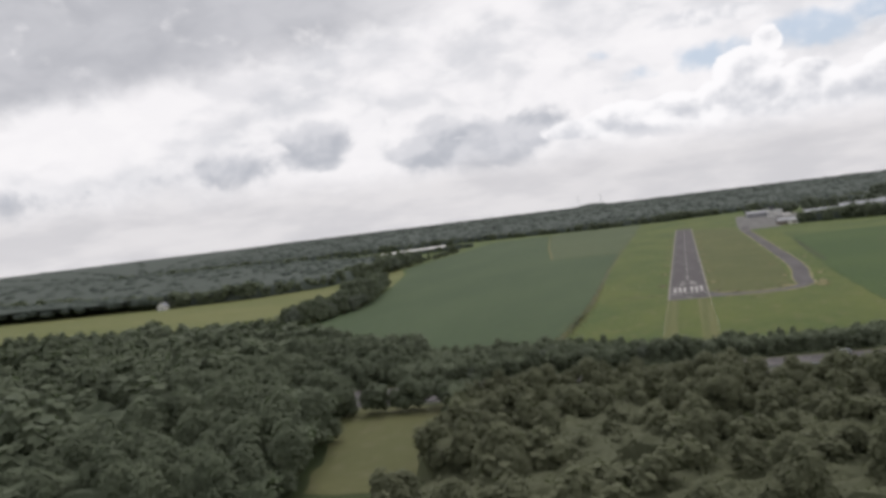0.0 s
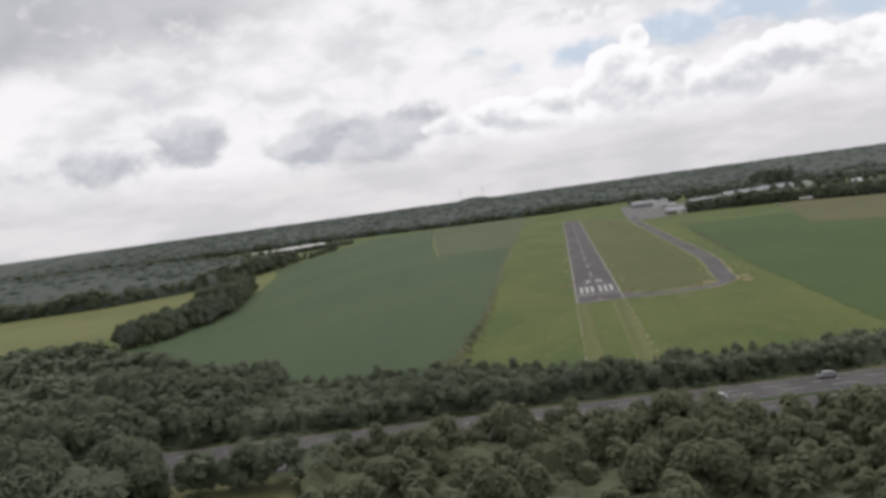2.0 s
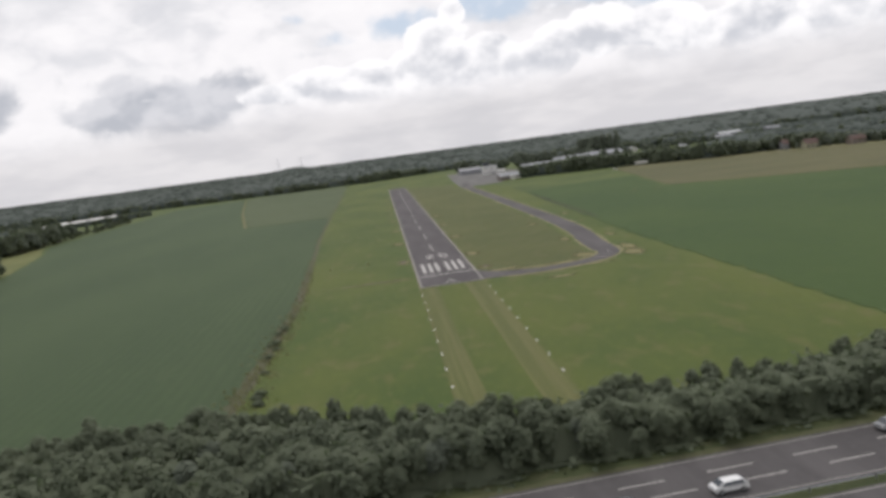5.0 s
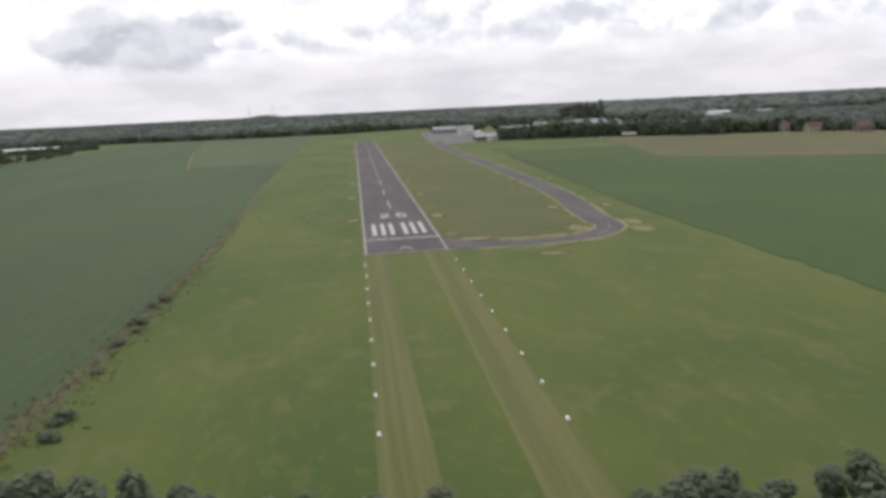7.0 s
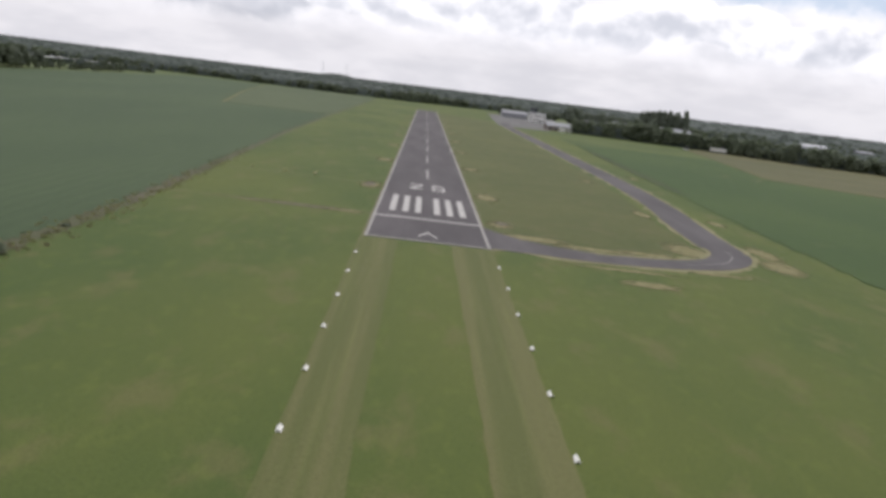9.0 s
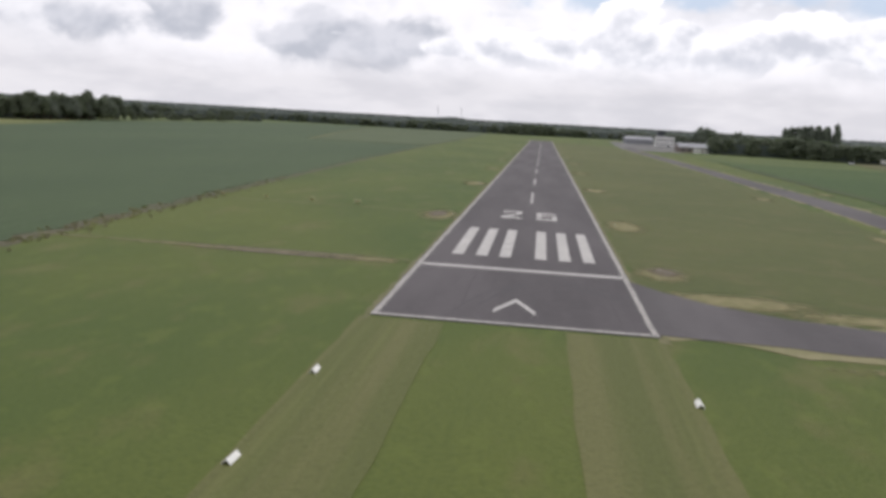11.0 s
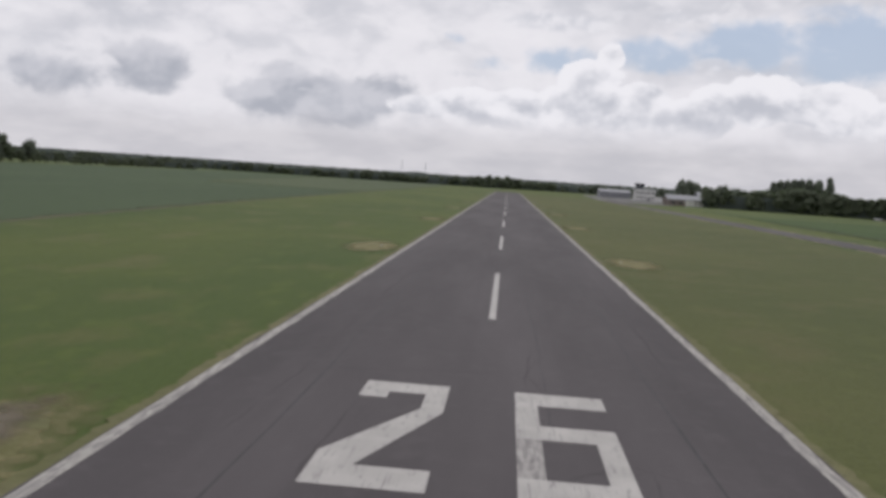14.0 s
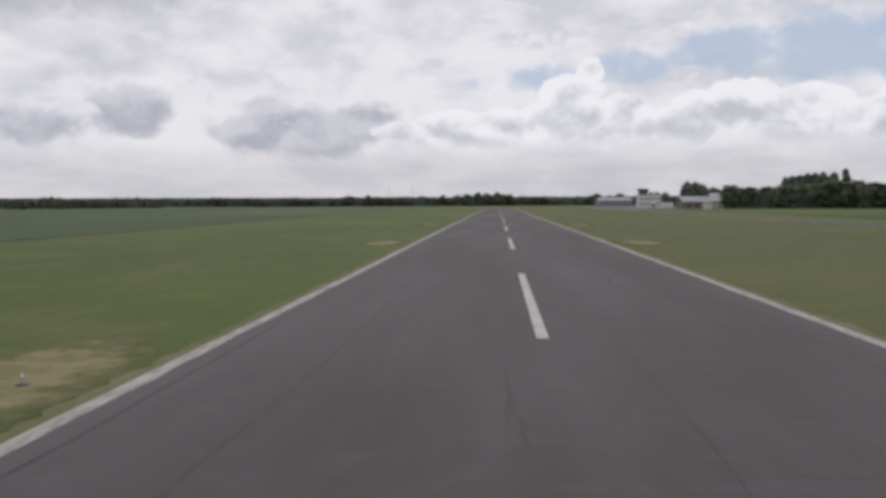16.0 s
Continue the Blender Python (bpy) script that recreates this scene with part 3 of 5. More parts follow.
joint_root = tagged(new("runway_joint"), "dark tar-sealed joints along the asphalt", "joint", "", "structure")
for x, y0, y1, w in ((-5.9, 62, 300, 0.08), (2.2, 72, 180, 0.05), (6.3, 60, 320, 0.08), (-8.9, 104, 230, 0.10), (7.9, 125, 210, 0.06)):
    pts = wander(x, y0, y1, 0.06)
    sheet("joint", ribbon(pts, [w * rng.uniform(0.5, 1.4) for _ in pts]), 0.083, M_TAR, parent=joint_root)
for k, arc in enumerate((((-4.5, 2.5), (-2.6, 10), (1.2, 15.6), (4.6, 15.4), (9.4, 9.0)), ((-2.8, 5.5), (-0.6, 12.6), (2.6, 16.8), (6.0, 14.6), (9.6, 10.8)), ((0.6, 30), (1.4, 24), (4.0, 18.4), (9.4, 12.4)))):
    pts = smooth_line(arc, 8)
    sheet("tyre_mark", ribbon(pts, [0.13] * len(pts)), 0.0835 + 0.0005 * k, M_TAR, parent=joint_root)

# ---- taxiway and apron ----
line = smooth_line([(9.0, 7.5), (16, 4.6), (24, 2.9), (34, 3.8), (43, 6.2), (51, 11.5), (56, 21), (56.6, 32), (58.5, 58), (62, 90), (64.3, 150), (64.6, 250), (65.2, 400), (66, 560), (74, 640)])
wid = [max(7.0, 15.5 - 1.7 * k) if k < 8 else (7.2 if k < 40 else 8.4) for k in range(len(line))]
sheet("taxiway_verge", ribbon(line[3:], [w + (3.4 if k < 26 else 2.4 if k < 45 else 2.0) for k, w in enumerate(wid[3:])]), 0.04, M_DRY, "dry pale grass along the taxiway edge", "grass", ragged=0.55, step=2.5, seed=50)
sheet("taxiway", ribbon(line, wid), 0.07, M_TAXI, "narrow grey asphalt taxiway curving to the runway end", "taxiway", thick=0.1, ragged=0.06, step=3, seed=51)
sheet("taxiway_throat", [(9.96, 0.7), (9.96, 20.6), (12.4, 16.4), (16, 12.4), (21, 9.2), (28, 7.2), (26, -0.6), (17, 0.2)], 0.074, M_TAXI, "grey asphalt where the taxiway opens into the runway", "taxiway", thick=0.1, ragged=0.05, step=1.5, seed=52)
sheet("apron", [(60, 560), (100, 565), (112, 600), (150, 640), (165, 780), (150, 960), (80, 960), (66, 700)], 0.06, M_APRON, "pale concrete apron in front of the hangars", "apron", thick=0.1)
sheet("taxi_line", ribbon(line[24:40], [0.14] * 16), 0.076, M_LINE, "faint pale taxiway centre line", "marking")
# worn rings round the runway lamps, and old mown scrapes
rng = random.Random(3)
for n in range(8):
    for s in (-1, 1):
        cy, cx = 65 + 67.3 * n, s * (13.4 + rng.uniform(-0.4, 0.4))
        pts = [(cx + 3.4 * math.cos(a) * rng.uniform(0.8, 1.1), cy + 8.5 * math.sin(a) * rng.uniform(0.75, 1.1)) for a in np.linspace(0, 6.1, 26)]
        sheet("worn_patch", pts, 0.034 + 0.002 * (n % 3), M_WORN, "worn dry patch of grass beside the runway", "grass", ragged=0.1, step=0.8, seed=n)
for k, (cx, cy, rx, ry) in enumerate(((52, 139, 2.0, 6), (51.3, 68, 2.2, 6), (31.6, -13.5, 4.5, 2.2), (69, 66, 2, 5), (-15.5, 22.4, 4.5, 1.6), (-30, 23, 12, 0.9), (13.6, 26, 2.6, 4.0), (75, 170, 2, 6), (138, 250, 2.6, 2.2), (150, 242, 3.4, 1.8), (18.5, 14.4, 7.5, 3.4), (28, 10.8, 7.5, 2.2), (39, 12.0, 6.5, 2.2), (47.6, 21, 4.0, 7.0), (62, 13.5, 3.6, 6.5), (64.5, 28, 2.4, 8.0), (30, -4.4, 9.0, 1.2), (46, 0.6, 6.0, 1.6))):
    pts = [(cx + 1.3 * rx * math.cos(a) * rng.uniform(0.75, 1.1), cy + 1.3 * ry * math.sin(a) * rng.uniform(0.75, 1.1)) for a in np.linspace(0, 6.1, 26)]
    sheet("worn_patch", pts, 0.028 + 0.004 * (k % 3) if cx < 100 else 0.068 + 0.004 * (k % 3), M_WORN, "worn dry patch of grass near the asphalt", "grass", ragged=0.1, step=0.9, seed=int(cx))
for cx, cy, rx, ry in ((-23, 21.9, 8.5, 0.75), (-25, 23.6, 11, 0.5), (14.2, 27.2, 1.6, 2.6), (-13.4, 66, 1.4, 4.0)):
    pts = [(cx + 1.3 * rx * math.cos(a) * rng.uniform(0.8, 1.1), cy + 1.3 * ry * math.sin(a) * rng.uniform(0.8, 1.1)) for a in np.linspace(0, 6.1, 26)]
    sheet("bare_patch", pts, 0.046, M_SOIL, "rutted bare brown soil in the grass", "ground", ragged=0.05, step=0.9, seed=int(cx) + 90)
for k, (x0, x1, y) in enumerate(((-58, -11, 23.4), (-48, -11.5, 68.3))):
    sheet("dry_track", rect(x0, x1, y - 0.45, y + 0.45), 0.038, M_FRINGE, "narrow dry track across the grass", "grass", ragged=0.2, step=1.2, seed=60 + k)

# ---- motorway ----
def along(x):
    return -157.6 + 0.08 * x


def road_band(name, d0, d1, z, mat, label, cat, x0=-700, x1=700, kind="structure", ragged=0.0, step=0.0):
    return sheet(name, [(x0, along(x0) - d0), (x1, along(x1) - d0), (x1, along(x1) - d1), (x0, along(x0) - d1)], z, mat, label, cat, 0.08, ragged, step, kind)


road_band("motorway_verge", -4.5, 31.0, -0.01, M_ROADSIDE, "grassy motorway verge", "grass", ragged=0.5, step=5)
road_band("verge_edge", -1.5, -0.25, 0.0, M_EARTH, "bare brown strip of gravel beside the carriageway", "ground", ragged=0.18, step=2)
road_band("road", 0, 13.0, 0.05, M_ROAD, "grey motorway carriageway", "road")
road_band("road", 15.6, 25.2, 0.05, M_ROAD, "grey motorway carriageway", "road")
lane_root = tagged(new("lane_marking"), "white motorway lane lines", "marking", "", "structure")
for d in (0.7, 12.5, 16.1, 24.6):
    sheet("lane_line", [(-700, along(-700) - d), (700, along(700) - d), (700, along(700) - d - 0.2), (-700, along(-700) - d - 0.2)], 0.056, M_LINE, parent=lane_root)
dash = add_sheet(bmesh.new(), rect(-2.9, 2.9, -0.13, 0.13), 0.0)
dash_ob = ob_from("lane_dash", dash, M_PAINT, lane_root)
dash_ob.matrix_basis = pose(-133, along(-133) - 4.7, 0.056, 0, 0, 4.57)
for d, shift in ((4.7, 3.4), (8.5, 6.0), (20.3, 1.0)):
    for x in np.arange(-130, 130, 11.2):
        o = new("lane_dash", dash_ob.data)
        o.parent = lane_root
        o.matrix_basis = pose(x + shift, along(x + shift) - d, 0.056, 0, 0, 4.57)


def guard_rail(x0, x1, d):
    """A steel beam on posts along the motorway."""
    root = tagged(new("guard_rail"), "galvanised steel guard rail on posts along the motorway", "guard rail", "guard rails")
    bm = bmesh.new()
    n = int((x1 - x0) / 8)
    prof = [(-0.03, 0.42), (0.04, 0.48), (-0.02, 0.56), (0.04, 0.64), (-0.03, 0.72)]
    rows = [[bm.verts.new((x0 + (x1 - x0) * k / n, along(x0 + (x1 - x0) * k / n) - d + p, q)) for p, q in prof] for k in range(n + 1)]
    for a, b in zip(rows, rows[1:]):
        for k in range(4):
            bm.faces.new((a[k], b[k], b[k + 1], a[k + 1]))
    part("beam", bm, M_STEEL, root)
    post = ob_from("post", box(-0.06, 0.06, -0.06, 0.06, 0, 0.7), M_STEEL, root)
    post.location = (x0, along(x0) - d - 0.1, 0)
    for k in range(1, n + 1):
        o = new("post", post.data)
        o.parent = root
        x = x0 + (x1 - x0) * k / n
        o.location = (x, along(x) - d - 0.1, 0)


guard_rail(-120, 120, 14.3)
guard_rail(-120, 120, 26.0)


def car(m, paint_mat, label, group="cars on the motorway"):
    """A hatchback: body, cabin glass, wheels, lamps."""
    root = tagged(new("car"), label, "car", group)
    bm = bmesh.new()
    prof = [(-2.05, 0.35), (-2.1, 0.62), (-2.0, 0.9), (-1.55, 0.98), (-0.85, 1.42), (0.55, 1.46), (1.45, 1.4), (1.95, 1.0), (2.08, 0.75), (2.06, 0.35)]
    sides = [[bm.verts.new((x, s * (0.86 if z < 1.05 else 0.68), z)) for x, z in prof] for s in (-1, 1)]
    bm.faces.new(sides[0])
    bm.faces.new(sides[1][::-1])
    for k in range(len(prof)):
        j = (k + 1) % len(prof)
        bm.faces.new((sides[0][k], sides[1][k], sides[1][j], sides[0][j]))
    bmesh.ops.recalc_face_normals(bm, faces=bm.faces[:])
    bmesh.ops.bevel(bm, geom=[e for e in bm.edges], offset=0.05, segments=2, affect="EDGES")
    part("body", bm, paint_mat, root)
    part("windscreen", add_sheet_3d([(-1.60, -0.66, 1.03), (-1.60, 0.66, 1.03), (-0.94, 0.6, 1.45), (-0.94, -0.6, 1.45)], 0.06), M_GLASS, root)
    part("rear_window", add_sheet_3d([(1.98, -0.66, 1.05), (1.98, 0.66, 1.05), (1.54, 0.6, 1.42), (1.54, -0.6, 1.42)], 0.06), M_GLASS, root)
    for s in (-1, 1):
        part("side_window", add_sheet_3d([(-1.25, s * 0.885, 1.0), (1.6, s * 0.885, 1.0), (1.3, s * 0.725, 1.38), (-0.8, s * 0.725, 1.38)], 0.06), M_GLASS, root)
        part("headlight", box(-2.12, -2.02, s * 0.7 - 0.15, s * 0.7 + 0.15, 0.62, 0.78, 0.02), M_BOARD, root)
    for x in (-1.3, 1.3):
        for s in (-1, 1):
            w = part("wheel", add_tube(bmesh.new(), (x, s * 0.68, 0.32), (x, s * 0.9, 0.32), 0.32, 0.32, 16), M_RUBBER, root)
            part("rim", add_tube(bmesh.new(), (x, s * 0.88, 0.32), (x, s * 0.915, 0.32), 0.2, 0.18, 12), M_STEEL, w)
    root.matrix_basis = m
    return root


def add_sheet_3d(pts, thick):
    bm = bmesh.new()
    vs = [bm.verts.new(p) for p in pts]
    f = bm.faces.new(vs)
    f.normal_update()
    nrm = f.normal.copy()
    low = [bm.verts.new(Vector(p) - nrm * thick) for p in pts]
    bm.faces.new(low[::-1])
    for k in range(len(pts)):
        j = (k + 1) % len(pts)
        bm.faces.new((vs[k], low[k], low[j], vs[j]))
    bmesh.ops.recalc_face_normals(bm, faces=bm.faces[:])
    return bm


M_CAR_W = material("white_car_paint", plain((0.75, 0.75, 0.75), 0.03, 1.0), 0.25, spec=0.5)
M_CAR_D = material("dark_car_paint", plain((0.03, 0.032, 0.036), 0.05, 1.0), 0.25, spec=0.5)
M_CAR_S = material("silver_car_paint", plain((0.38, 0.39, 0.40), 0.04, 1.0), 0.3, 0.3, 0.5)
car(pose(16.4, along(16.4) - 10.4, 0.05, 0, 0, 4.57), M_CAR_W, "white hatchback driving on the grey motorway")
car(pose(3.5, along(3.5) - 10.4, 0.05, 0, 0, 4.57), M_CAR_D, "dark grey hatchback on the motorway's outer lane")
car(pose(42, along(42) - 2.8, 0.05, 0, 0, 4.57), M_CAR_S, "silver car on the motorway's inner lane")
car(pose(-34, along(-34) - 22.4, 0.05, 0, 0, 184.57), M_CAR_S, "silver car on the far motorway carriageway")


# ---- trees ----
def ico(sub):
    bm = bmesh.new()
    bmesh.ops.create_icosphere(bm, subdivisions=sub, radius=1)
    bm.verts.ensure_lookup_table()
    v = np.array([w.co[:] for w in bm.verts])
    f = np.array([[w.index for w in g.verts] for g in bm.faces])
    bm.free()
    return v, f


ICO1, ICO2 = ico(1), ico(2)


def mesh_from(name, verts, tris, mat, smooth=False):
    me = bpy.data.meshes.new(name)
    verts, tris = np.asarray(verts, np.float32), np.asarray(tris, np.int32)
    me.vertices.add(len(verts))
    me.vertices.foreach_set("co", verts.ravel())
    me.loops.add(tris.size)
    me.loops.foreach_set("vertex_index", tris.ravel())
    me.polygons.add(len(tris))
    me.polygons.foreach_set("loop_start", np.arange(0, tris.size, tris.shape[1], dtype=np.int32))
    me.polygons.foreach_set("loop_total", np.full(len(tris), tris.shape[1], np.int32))
    me.polygons.foreach_set("use_smooth", np.full(len(tris), smooth, bool))
    me.update(calc_edges=True)
    me.materials.append(mat)
    return me


def join(pieces):
    vs, fs, n = [], [], 0
    for v, f in pieces:
        vs.append(v)
        fs.append(f + n)
        n += len(v)
    return np.concatenate(vs), np.concatenate(fs)


def crown(rng, height, radius, base, lobes, leaves, size, tall=1.0):
    """A crown of rough lobes, set all over with tilted leaf clumps. Triangles."""
    pieces, centres = [], []
    for k in range(lobes):
        t = rng.random()
        a, d = rng.uniform(0, 6.2832), radius * 0.62 * math.sqrt(rng.random()) * (1.0 if lobes > 1 else 0)
        z = base + (height - base) * (0.20 + 0.55 * t)
        r = radius * rng.uniform(0.42, 0.62)
        room = 1.0 - 0.35 * t
        if tall > 2:  # columnar: lobes stacked up one stem
            t = (k + 0.5) / lobes
            z, d = base + (height - base) * (0.10 + 0.80 * t), radius * 0.16
            r = radius * (0.95 - 0.75 * max(0.0, t - 0.45)) * rng.uniform(0.85, 1.1)
        centres.append((np.array([d * math.cos(a) * room, d * math.sin(a) * room, z]), r, min(r * tall * rng.uniform(0.9, 1.3), (height - base) * (0.42 if tall < 2 else 0.17))))
    for c, r, h in centres:
        v = ICO1[0] * (0.74 + 0.20 * rng.random((len(ICO1[0]), 1))) * [r, r, h]
        pieces.append((v + c, ICO1[1]))
    weight = np.array([r for _, r, _ in centres]) ** 2
    pick = rng.choice(len(centres), leaves, p=weight / weight.sum())
    way = rng.normal(size=(leaves, 3))
    way /= np.linalg.norm(way, axis=1)[:, None]
    way[:, 2] = np.where(way[:, 2] < -0.35, -way[:, 2], way[:, 2])
    c = np.array([centres[i][0] for i in pick])
    ext = np.array([[centres[i][1], centres[i][1], centres[i][2]] for i in pick])
    p = c + way * ext * rng.uniform(0.90, 1.09, (leaves, 1))
    nrm = way * 0.75 + np.array([0, 0, 0.65]) + rng.normal(size=(leaves, 3)) * 0.15
    nrm /= np.linalg.norm(nrm, axis=1)[:, None]
    u = np.cross(nrm, rng.normal(size=(leaves, 3)))
    u /= np.linalg.norm(u, axis=1)[:, None]
    w = np.cross(nrm, u)
    s = size * rng.uniform(0.65, 1.35, (leaves, 1))
    quad = np.stack([p - u * s, p - w * s * 0.7, p + u * s, p + w * s * 0.75], 1).reshape(-1, 3)
    i = np.arange(leaves)[:, None] * 4
    pieces.append((quad, np.concatenate([i + [0, 1, 2], i + [0, 2, 3]])))
    return join(pieces)


def trunk_mesh(rng, height, base, r):
    bm = bmesh.new()
    bend = Vector((rng.uniform(-0.3, 0.3), rng.uniform(-0.3, 0.3), 0))
    mid, top = Vector((0, 0, base)) + bend, Vector((0, 0, height * 0.72)) + bend * 2
    add_tube(bm, (0, 0, -0.1), mid, r, r * 0.72, 7)
    add_tube(bm, mid, top, r * 0.72, r * 0.2, 6)
    for k in range(5):
        a, f = rng.uniform(0, 6.28), rng.uniform(0.1, 0.6)
        s = mid.lerp(top, f)
        add_tube(bm, s, s + Vector((math.cos(a) * height * 0.2, math.sin(a) * height * 0.2, height * 0.16)), r * 0.34, r * 0.08, 5)
    me = bpy.data.meshes.new("trunk")
    bm.to_mesh(me)
    bm.free()
    me.materials.append(M_BARK)
    return me


R = np.random.default_rng(7)
KINDS = []
for k in range(9):
    h, r = (9.0, 3.1) if k < 6 else (8.0, 2.4)
    h, r = h * R.uniform(0.9, 1.1), r * R.uniform(0.9, 1.15)
    base = h * R.uniform(0.03, 0.08)
    KINDS.append((crown(R, h, r, base, 7 if k < 6 else 5, 700, 0.40, 1.15), trunk_mesh(random.Random(k), h, h * 0.25, 0.2), h))
LIGHT = []  # the same trees with fewer, larger clumps, for the woods
for k in range(9):
    h, r = (9.0, 3.1) if k < 6 else (8.0, 2.5)
    h, r = h * R.uniform(0.9, 1.1), r * R.uniform(0.9, 1.15)
    LIGHT.append(crown(R, h, r, h * 0.05, 7 if k < 6 else 5, 210, 0.70, 1.15))
FINE = [crown(R, 9.0 * R.uniform(0.85, 1.1), 3.1 * R.uniform(0.85, 1.15), 0.3, 6, 430, 0.44, 1.15) for k in range(9)]
BIG = [crown(R, 9.0 * R.uniform(0.85, 1.1), 3.1 * R.uniform(0.9, 1.15), 0.3, 8, 1300, 0.25, 1.15) for k in range(9)]
DENSE = [crown(R, 9.0 * R.uniform(0.9, 1.1), 3.3, 0.3, 4, 96, 0.95, 1.15) for k in range(9)]
FAINT = [crown(R, 1.0, 0.40, 0.02, 4, 50, 0.14, 1.2) for k in range(6)]
YOUNG_ME = [mesh_from("crown", *c, M_YOUNG) for c, _, _ in KINDS]
CROWN_ME = [mesh_from("crown", *c, M_LEAF if k % 3 else M_LEAF_D) for k, (c, _, _) in enumerate(KINDS)]


def tree(x, y, k, s, turn, label="dark green broadleaf tree in the wood by the motorway", group="trees of the wood"):
    root = tagged(new("tree"), label, "tree", group)
    for name, me in (("trunk", KINDS[k][1]), ("crown", YOUNG_ME[k] if scrubby(x, y) else CROWN_ME[k])):
        o = new(name, me)
        o.parent = root
    root.matrix_basis = Matrix.LocRotScale((x, y, 0), Euler((0, 0, turn)), (s, s, s * (0.9 + 0.2 * ((k * 37 % 10) / 10))))
    return root


def inside(x, y, poly):
    hit = False
    for (x0, y0), (x1, y1) in zip(poly, [*poly[1:], poly[0]]):
        if (y0 > y) != (y1 > y) and x < (x1 - x0) * (y - y0) / (y1 - y0) + x0:
            hit = not hit
    return hit


BELT = [(140, -124), (60, -129), (30, -135), (0, -137), (-30, -128), (-50, -122), (-90, -118), (-120, -99), (-165, -81), (-205, -39), (-260, -16), (-400, 4), (-400, -185), (-200, -170), (-60, -160), (0, -154.5), (140, -143)]
SOUTH = [(-380, -216), (-60, -187.5), (60, -180), (130, -175), (130, -270), (60, -290), (-150, -290), (-260, -262), (-380, -240)]
CLEAR = [(-103, -188), (-68, -193), (-58, -230), (-54, -292), (-74, -292), (-86, -240)]


def scrubby(x, y):
    """The young, low, olive growth beside the motorway and under the approach."""
    return y < along(x) - 20 and (x > -60 or (x > -104 and y > -192))


rng = random.Random(12)
spots = []
for poly, step in ((BELT, 3.5), (SOUTH, 5.0)):
    xs, ys = [p[0] for p in poly], [p[1] for p in poly]
    for gx in np.arange(min(xs), max(xs), step):
        for gy in np.arange(min(ys), max(ys), step):
            x, y = gx + rng.uniform(-0.48, 0.48) * step, gy + rng.uniform(-0.48, 0.48) * step
            if not inside(x, y, poly) or inside(x, y, CLEAR) or (x < -290 and y < -60):
                continue
            patch = noise.noise(Vector((x * 0.03, y * 0.03, 1.0)))
            s = rng.uniform(0.72, 1.12) * (1.0 + 0.30 * patch)
            if poly is SOUTH:
                if along(x) - y < 28:
                    continue
                if scrubby(x, y):
                    # clumps of young trees with grass between them
                    if noise.noise(Vector((x * 0.05, y * 0.05, 4.0))) < -0.34 or rng.random() < 0.4:
                        continue
                    s *= (0.50 if x < 26 else 0.72) if x > 10 and along(x) - y < 44 else 1.18 + 0.25 * patch
                else:
                    if rng.random() < 0.62:
                        continue
                    s *= 1.85
            if poly is BELT:
                s *= 0.58 if x > 0 else 0.72 if x > -100 else 1.05
                if x < -140:
                    if rng.random() < 0.55:
                        continue
                    s *= 1.4
                if x > 72 and rng.random() < 0.5:
                    s *= 1.5
            spots.append((x, y, rng.randrange(9), s, rng.uniform(0, 6.28)))
for x0 in np.arange(-100, 95, 4.0):
    for d in (29.5, 33.5):
        x = x0 + rng.uniform(-1.6, 1.6)
        low = 1.0 if x < 8 else 0.42 if x < 26 else 0.7
        spots.append((x, along(x) - d - rng.uniform(0, 2.5), rng.randrange(9), low * rng.uniform(0.8, 1.08), rng.uniform(0, 6.28)))
def fill_height(x, y):
    """How high the added undergrowth closes up the dark gaps between the stems."""
    lump = abs(noise.noise(Vector((x * 0.16, y * 0.16, 9.0))))
    if scrubby(x, y):
        if noise.noise(Vector((x * 0.05, y * 0.05, 4.0))) < -0.34:
            return rng.uniform(0.3, 0.8)
        return (rng.uniform(1.4, 2.4) if x > 10 and along(x) - y < 44 else rng.uniform(3.4, 4.6)) + 2.4 * lump
    if y < along(x) - 20 or x < -140:
        return rng.uniform(6.5, 8.5) + 4.0 * lump
    return rng.uniform(3.0, 4.2) + 1.8 * lump


# bushes that fill the wood between the stems, as one uneven sheet
# added and set high so that deep shade between the crowns is covered
cells, verts, tris = {}, [], []
STEP = 2
for gx in range(-402, 142, STEP):
    for gy in range(-291, 6, STEP):
        if (inside(gx, gy, BELT) or inside(gx, gy, SOUTH)) and not inside(gx, gy, CLEAR) and not (gx < -290 and gy < -60) and not (-36 < gy - along(gx) < 8 and gx > -104 and gy < along(gx) + 1):
            edge = not all(inside(gx + i, gy + j, BELT) or inside(gx + i, gy + j, SOUTH) for i, j in ((4, 0), (-4, 0), (0, 4), (0, -4)))
            cells[gx, gy] = len(verts)
            verts.append((gx + rng.uniform(-0.8, 0.8), gy + rng.uniform(-0.8, 0.8), 0.15 if edge else fill_height(gx, gy)))
for (gx, gy), i in cells.items():
    j, k, m = cells.get((gx + STEP, gy)), cells.get((gx + STEP, gy + STEP)), cells.get((gx, gy + STEP))
    if None not in (j, k, m):
        tris += [(i, j, k), (i, k, m)]
leaf = np.random.default_rng(8)
verts = np.array(verts)
tri_centre = verts[np.array(tris)].mean(1)
young = np.array([scrubby(c[0], c[1]) for c in tri_centre])
